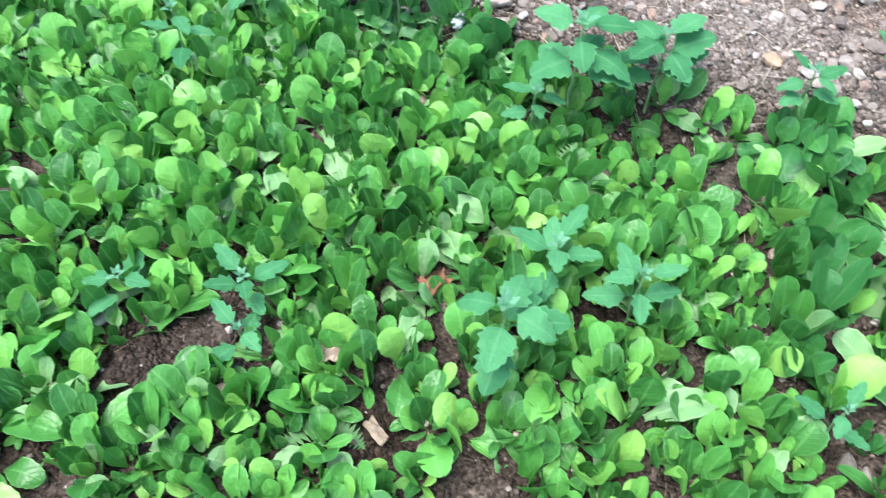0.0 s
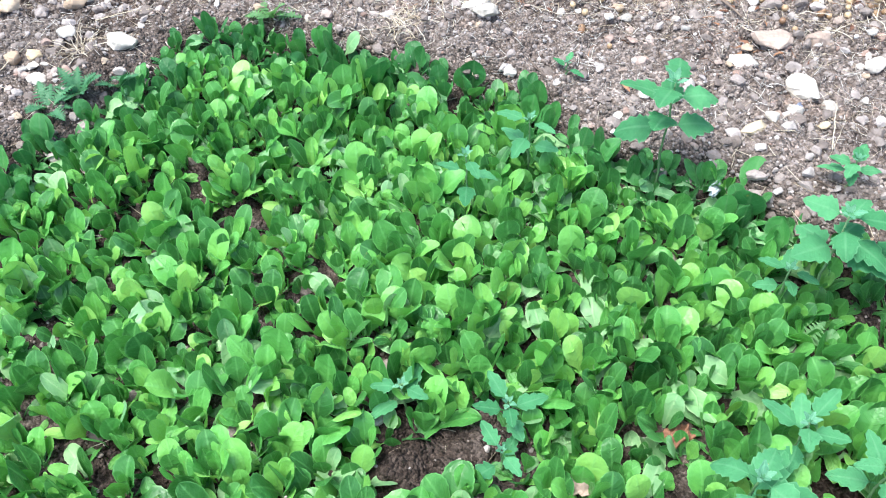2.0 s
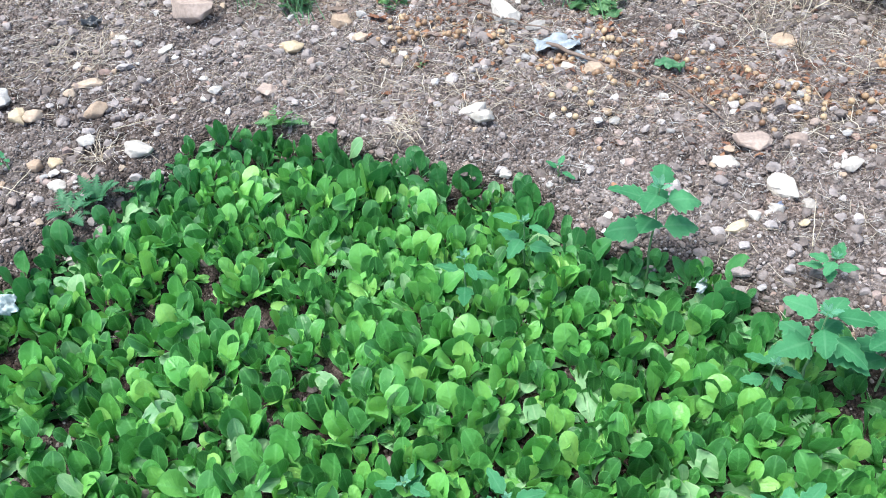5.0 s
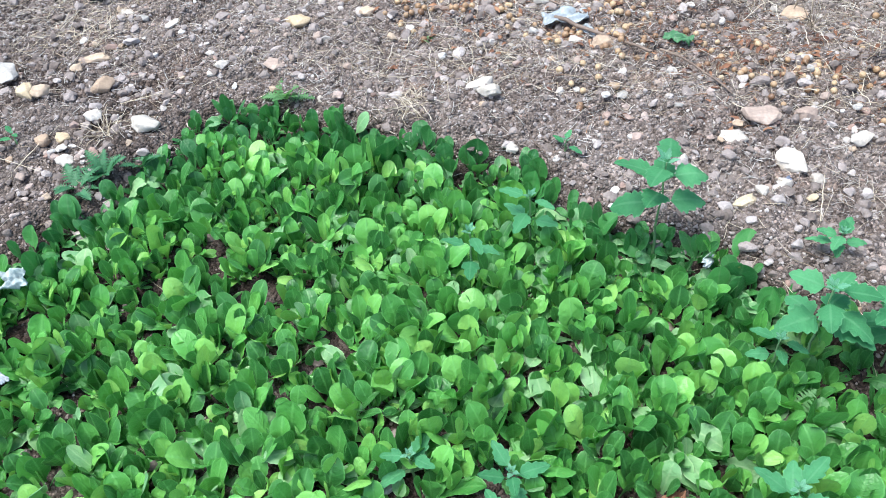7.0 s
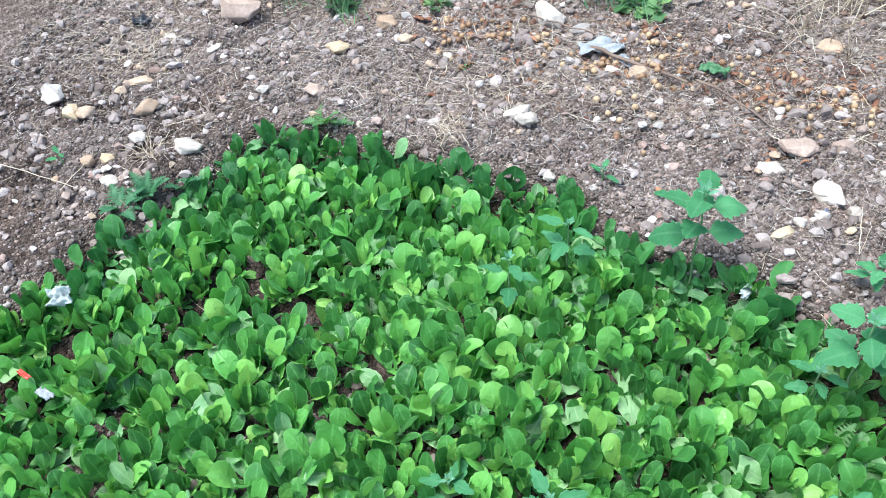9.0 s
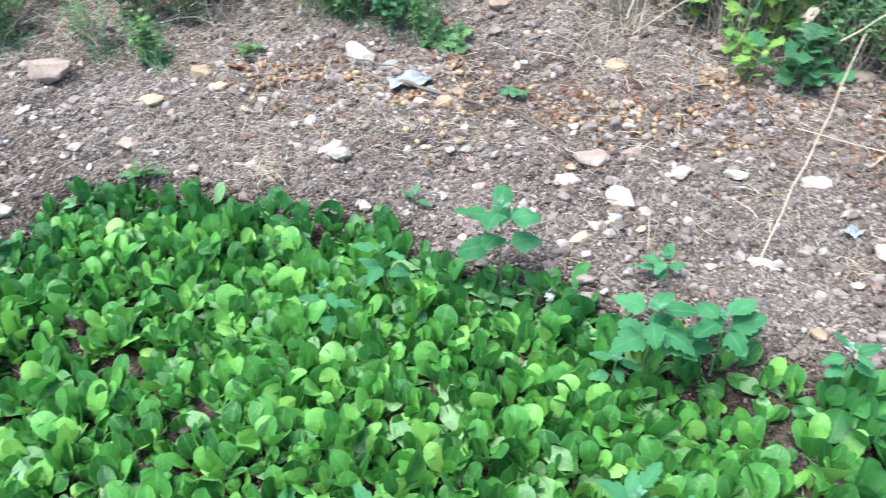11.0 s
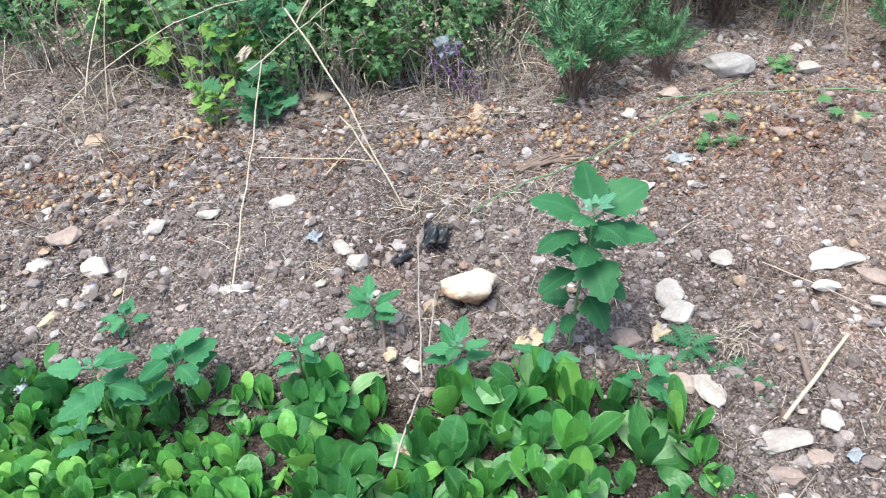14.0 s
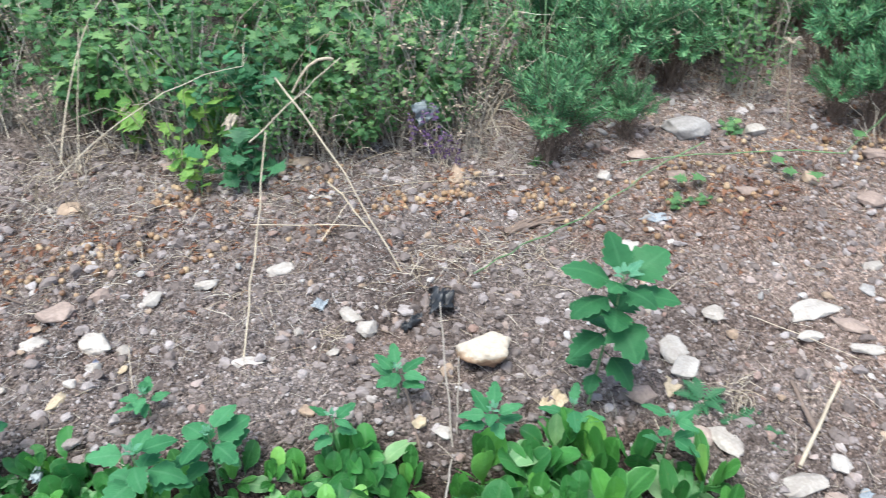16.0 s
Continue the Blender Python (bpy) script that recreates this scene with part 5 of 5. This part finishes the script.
def needle_bush(seed, stems=50, tall=0.30, wide=0.16):
    """A needle-leaved bush: many arching shoots set with narrow leaves."""
    r = random.Random(seed)
    needle = leaf_shape(0.075, 0.6, 0.05, 0, 25, 0.3, 0, 94, rows=4, cols=2, tooth=0, point=0.4)
    tubes, mats = [], []
    for i in range(stems):
        a, out = r.uniform(0, 6.28), wide * r.uniform(0.1, 1.0) ** 0.7
        h = tall * r.uniform(0.75, 1.1) * (1.05 - 0.42 * (out / wide) ** 1.5)
        foot = Vector((r.gauss(0, 0.12 * wide), r.gauss(0, 0.12 * wide), 0.0))
        tip = foot + Vector((out * math.cos(a), out * math.sin(a), h))
        pts = bent(foot, tip, 0.015 + 0.10 * out, 0.006, 8, seed * 53 + i)
        tubes.append(tube(pts, 0.0018, 0.0008, 4))
        for k in range(54):
            s = 0.50 + 0.50 * (k + r.random()) / 54
            n = min(int(s * 7), 6)
            p = Vector(pts[n]).lerp(Vector(pts[n + 1]), s * 7 - n)
            d = (Vector(pts[n + 1]) - Vector(pts[n])).normalized()
            q = d.to_track_quat("X", "Z").to_matrix().to_4x4()
            z = r.uniform(0.018, 0.029)
            m = Matrix.Translation(p) @ q @ Matrix.Rotation(2.4 * k, 4, "X") @ Matrix.Rotation(-radians(r.uniform(40, 78)), 4, "Y")
            mats.append(np.array(m @ Matrix.Diagonal((z, z, z, 1))))
    ob = tagged(new("needle_herb"), "bushy dark green herb with narrow needle leaves", "herb", "herbs in the border")
    v, f, u = joined(tubes)
    tagged(part("stem_growth", mesh_of("needle_stems", v, f, M_WOOD), ob), kind="stuff")
    v, f, u = scattered([needle], [0] * len(mats), mats)
    tagged(part("foliage", mesh_of("needle_foliage", v, f, M_NEEDLE, u), ob), kind="stuff")
    return ob


def place(ob, x, y, s=1.0, a=0.0):
    return copy_thing(ob, turn(0, 0, a, (s, s, s), (x, y, gz(x, y))))


def set_down(ob, x, y):
    ob.location = (x, y, gz(x, y))


def build_border():
    r = random.Random(71)
    kinds = [herb("leafy_herb", "bushy green herb with lobed leaves in the border", LOBED, M_HERB, 18, 0.34, 0.034, 13, 0.17, 501),
             herb("leafy_herb", "dense dark green herb with lobed leaves", LOBED, M_DEEP, 18, 0.30, 0.036, 13, 0.17, 502),
             herb("leafy_herb", "fine-leaved green herb in the border", SPRAY, M_HERB, 22, 0.34, 0.042, 13, 0.16, 503, stem_mat=M_WOOD),
             herb("dry_herb", "dead grey-brown herb with small dry leaves", OVAL, M_DRYLEAF, 24, 0.34, 0.013, 26, 0.17, 504, stem_mat=M_GREYSTALK),
             herb("leafy_herb", "small-leaved pale green herb in the border", OVAL, M_HERB, 24, 0.36, 0.022, 20, 0.15, 505, stem_mat=M_GREYSTALK)]
    needles = [needle_bush(511), needle_bush(512)]
    set_down(kinds[0], 0.30, 2.40)
    set_down(kinds[1], 0.74, 1.98)
    set_down(kinds[2], 0.90, 1.95)
    set_down(kinds[3], 1.22, 1.86)
    set_down(kinds[4], 1.05, 1.88)
    set_down(needles[0], 1.43, 1.53)
    set_down(needles[1], 2.38, 1.24)
    done = [(0.30, 2.40), (0.72, 2.10), (0.92, 2.12), (1.22, 1.95), (1.05, 2.02), (1.43, 1.53), (2.38, 1.24)]
    for x, y, s, a in ((1.66, 1.50, 0.62, 2), (1.60, 1.66, 0.9, 1), (1.80, 1.74, 1.2, 3), (2.02, 1.72, 1.1, 4), (2.46, 1.50, 1.2, 5), (2.66, 1.32, 1.1, 0.6), (1.70, 1.95, 1.3, 1.7), (2.20, 1.85, 1.1, 3.5), (2.30, 1.32, 0.7, 2.6), (2.56, 1.18, 0.9, 4.2), (2.75, 1.15, 1.1, 1.3)):
        place(needles[int(a) % 2], x, y, s, a)
        done.append((x, y))
    for x, y, s in ((0.88, 1.80, 0.6), (1.26, 1.68, 0.6), (0.50, 2.08, 0.7), (0.22, 2.2, 0.7)):
        place(kinds[3], x, y, s, 5 * x)
    for x, y, s, k in ((0.98, 1.80, 0.55, 2), (1.10, 1.84, 0.75, 4), (1.24, 1.78, 0.7, 0), (1.20, 1.94, 0.9, 2), (0.92, 1.90, 0.8, 0), (1.34, 1.88, 0.8, 4)):
        place(kinds[k], x, y, s, 7 * x)
    for _ in range(5000):
        x, y = r.uniform(-2.6, 3.4), r.uniform(1.1, 3.4)
        f = front_y(x)
        if y < f + 0.06 or len(done) > 175:
            continue
        near = 0.125 if y < f + 0.7 else 0.22
        if any(math.hypot(x - a, y - b) < near for a, b in done):
            continue
        done.append((x, y))
        k = r.choice([0, 1, 2, 2, 3, 4, 4]) if x < 1.35 else r.choice([0, 2, 5, 5, 6, 3, 4])
        s = r.uniform(0.75, 1.15) * (0.95 if y < f + 0.2 else 1.0 + 0.35 * min(y - f, 1.0))
        if x < 0:
            s *= 0.85
        place(kinds[k] if k < 5 else needles[k - 5], x, y, s, r.uniform(0, 6.28))
    # looser growth at the far left of the strip
    for i, (x, y, s, k) in enumerate([(-1.55, 2.02, 0.6, 2), (-1.28, 2.0, 0.5, 4), (-1.10, 1.95, 0.45, 2), (-0.66, 2.22, 0.7, 4), (-0.42, 2.08, 0.55, 1), (-0.32, 2.04, 0.45, 0), (-0.55, 2.16, 0.6, 2), (-1.75, 2.05, 0.6, 4)]):
        place(kinds[k], x, y, s, 2.0 * i)
        tuft(x + 0.06, y - 0.05, 18, 0.13, 0.03, M_NEEDLE, "small tuft of green grass at the border's foot", 440 + i, (30, 80), 0.0013, "grass_tuft")
    # plants that stand out along the front
    lime = herb("yellow_green_herb", "yellow-green lobed herb sprig at the border's foot", LOBED, M_LIME, 5, 0.15, 0.036, 5, 0.04, 521)
    set_down(lime, 0.52, 1.82)
    place(lime, 0.51, 1.92, 1.1, 2)
    place(lime, 0.44, 2.12, 1.9, 1)
    place(lime, 0.62, 1.98, 1.7, 5)
    place(lime, 0.98, 1.92, 1.6, 3)
    place(lime, 0.68, 2.06, 0.8, 4)
    ivy = herb("dark_leafy_herb", "low dark green plant with toothed leaflets", LOBED, M_DEEP, 9, 0.14, 0.050, 7, 0.10, 522)
    set_down(ivy, 0.645, 1.80)
    sprig = herb("small_green_weed", "small bright green sprig on the soil", LOBED, M_HERB, 5, 0.05, 0.035, 4, 0.07, 523, "weed")
    set_down(sprig, -0.24, 1.98)
    for x, y, s in ((-0.30, 2.04, 1.2), (-0.80, 1.97, 0.8), (1.40, 1.54, 0.6), (1.60, 1.20, 0.6), (1.66, 1.17, 0.4), (1.98, 1.42, 0.7), (1.84, 1.44, 0.5), (-0.66, 1.70, 0.4), (-1.06, 1.95, 0.9)):
        place(sprig, x, y, s, 3 * x)
    dock = herb("broad_leaf_herb", "upright plant with a few broad smooth leaves", OVAL, M_WEED, 4, 0.40, 0.085, 2, 0.10, 525, droop=(20, 60))
    set_down(dock, 0.86, 1.98)
    place(dock, 0.60, 2.02, 0.85, 2)
    place(dock, 1.35, 1.98, 0.9, 4)
    bloom = herb("dry_herb", "faded violet flower spike among dry stems", OVAL, M_PURPLE, 6, 0.16, 0.013, 26, 0.07, 524, stem_mat=M_STALK)
    set_down(bloom, 1.14, 1.71)
    place(bloom, 1.17, 1.64, 0.7, 3)
    place(bloom, 2.62, 1.25, 0.9, 2)
    for i, (x, y) in enumerate([(0.16, 1.98), (0.26, 2.08), (-0.05, 2.30), (-1.35, 2.05), (-1.6, 2.0), (1.16, 1.80), (1.34, 1.74), (1.50, 1.66), (0.95, 1.78), (2.34, 1.16), (0.40, 2.12), (-0.95, 2.15)]):
        tuft(x, y, 15, 0.22, 0.03, M_STRAW, "dry grass tuft at the border's foot", 420 + i, (15, 70), 0.0014)
    for i in range(46):
        x = -0.9 + 3.3 * i / 45 + r.uniform(-0.05, 0.05)
        y = front_y(x) + r.uniform(0.02, 0.55)
        tuft(x, y, 6 if x > 0.5 else 4, 0.50, 0.05, M_STRAW, "thin pale dead grass stems standing among the herbs", 460 + i, (45, 88), 0.0013)


build_border()

# the long green runner that creeps over the soil
runner = tagged(new("creeping_runner"), "long thin green bramble runner over the soil", "bramble")
for a, b, sag, k in (((2.55, 1.22, 0.12), (2.14, 1.14, 0.03), 0.02, 1), ((2.14, 1.14, 0.03), (1.56, 1.38, 0.035), 0.02, 2), ((1.80, 1.33, 0.06), (1.30, 1.20, 0.05), 0.015, 3), ((1.30, 1.20, 0.05), (0.98, 1.16, 0.03), 0.008, 4)):
    v, f, u = tube(bent(a, b, sag, 0.004, 10, 600 + k), 0.0019, 0.0015, 6)
    part("stem", mesh_of("runner_stem", v, f, M_STEM), runner)
r = random.Random(9)
runner_leaf = mesh_of("runner_leaf", LOBED[0], LOBED[1], M_HERB, LOBED[2])
for x, y in ((1.98, 1.19), (1.96, 1.12), (1.95, 1.06), (1.62, 1.26), (1.66, 1.22), (2.3, 1.2)):
    m = Matrix.Translation((x, y, gz(x, y) + 0.035)) @ Matrix.Rotation(r.uniform(0, 6.28), 4, "Z") @ Matrix.Rotation(-0.2, 4, "Y")
    part("leaf", runner_leaf, runner, m @ Matrix.Diagonal((0.05, 0.05, 0.05, 1)))

# a dried flower on its stalk, a dry arching blade and a bundle of bleached straw at the border's foot


def dried_flower(foot, top):
    ob = tagged(new("dried_flower"), "bleached dry flower head on a pale bare stalk", "dry flower")
    ob.location = foot
    tip = Vector(top) - Vector(foot)
    v, f, u = tube(bent((0, 0, -0.01), tip, 0.0, 0.004, 8, 701), 0.0030, 0.0020)
    part("stem", mesh_of("flower_stem", v, f, M_STALK), ob)
    rr = random.Random(702)
    rows = []
    for k in range(46):
        a, e = rr.uniform(0, 6.28), rr.uniform(-0.5, 0.9)
        d = Vector((math.cos(a) * math.cos(e), math.sin(a) * math.cos(e), math.sin(e))) * rr.uniform(0.016, 0.034)
        rows.append(tube([tip, tip + d * 0.55 + Vector((0, 0, 0.002)), tip + d], 0.0010, 0.0004, 4))
    v, f, u = joined(rows)
    part("flower_head", mesh_of("flower_bristles", v, f, M_STRAW), ob, None, "shaggy bleached flower head")


dried_flower((2.173, 1.372, gz(2.173, 1.372)), (2.10, 1.374, 0.27))
stick("dry_stalk", "papery pale grass blade arching over crossed stalks", bent((0.745, 1.62, 0.33), (0.855, 1.63, 0.385), 0.030, 0.002, 10, 703), 0.0022, 0.0045, M_STALK, "stalk")
tuft(2.34, 1.03, 12, 0.15, 0.012, M_STALK, "bundle of bleached straw on the soil", 704, (10, 50), 0.0026)
tuft(2.00, 1.26, 12, 0.10, 0.03, M_STRAW, "flattened straw on bare soil", 705, (0, 14))
for i, (x, y) in enumerate([(1.24, 1.63), (1.30, 1.60), (1.36, 1.58), (1.20, 1.70), (1.06, 1.74)]):
    tuft(x, y, 9, 0.16, 0.025, M_GREYSTALK, "grey dead fluffy stems at the border's foot", 710 + i, (20, 85), 0.0012)
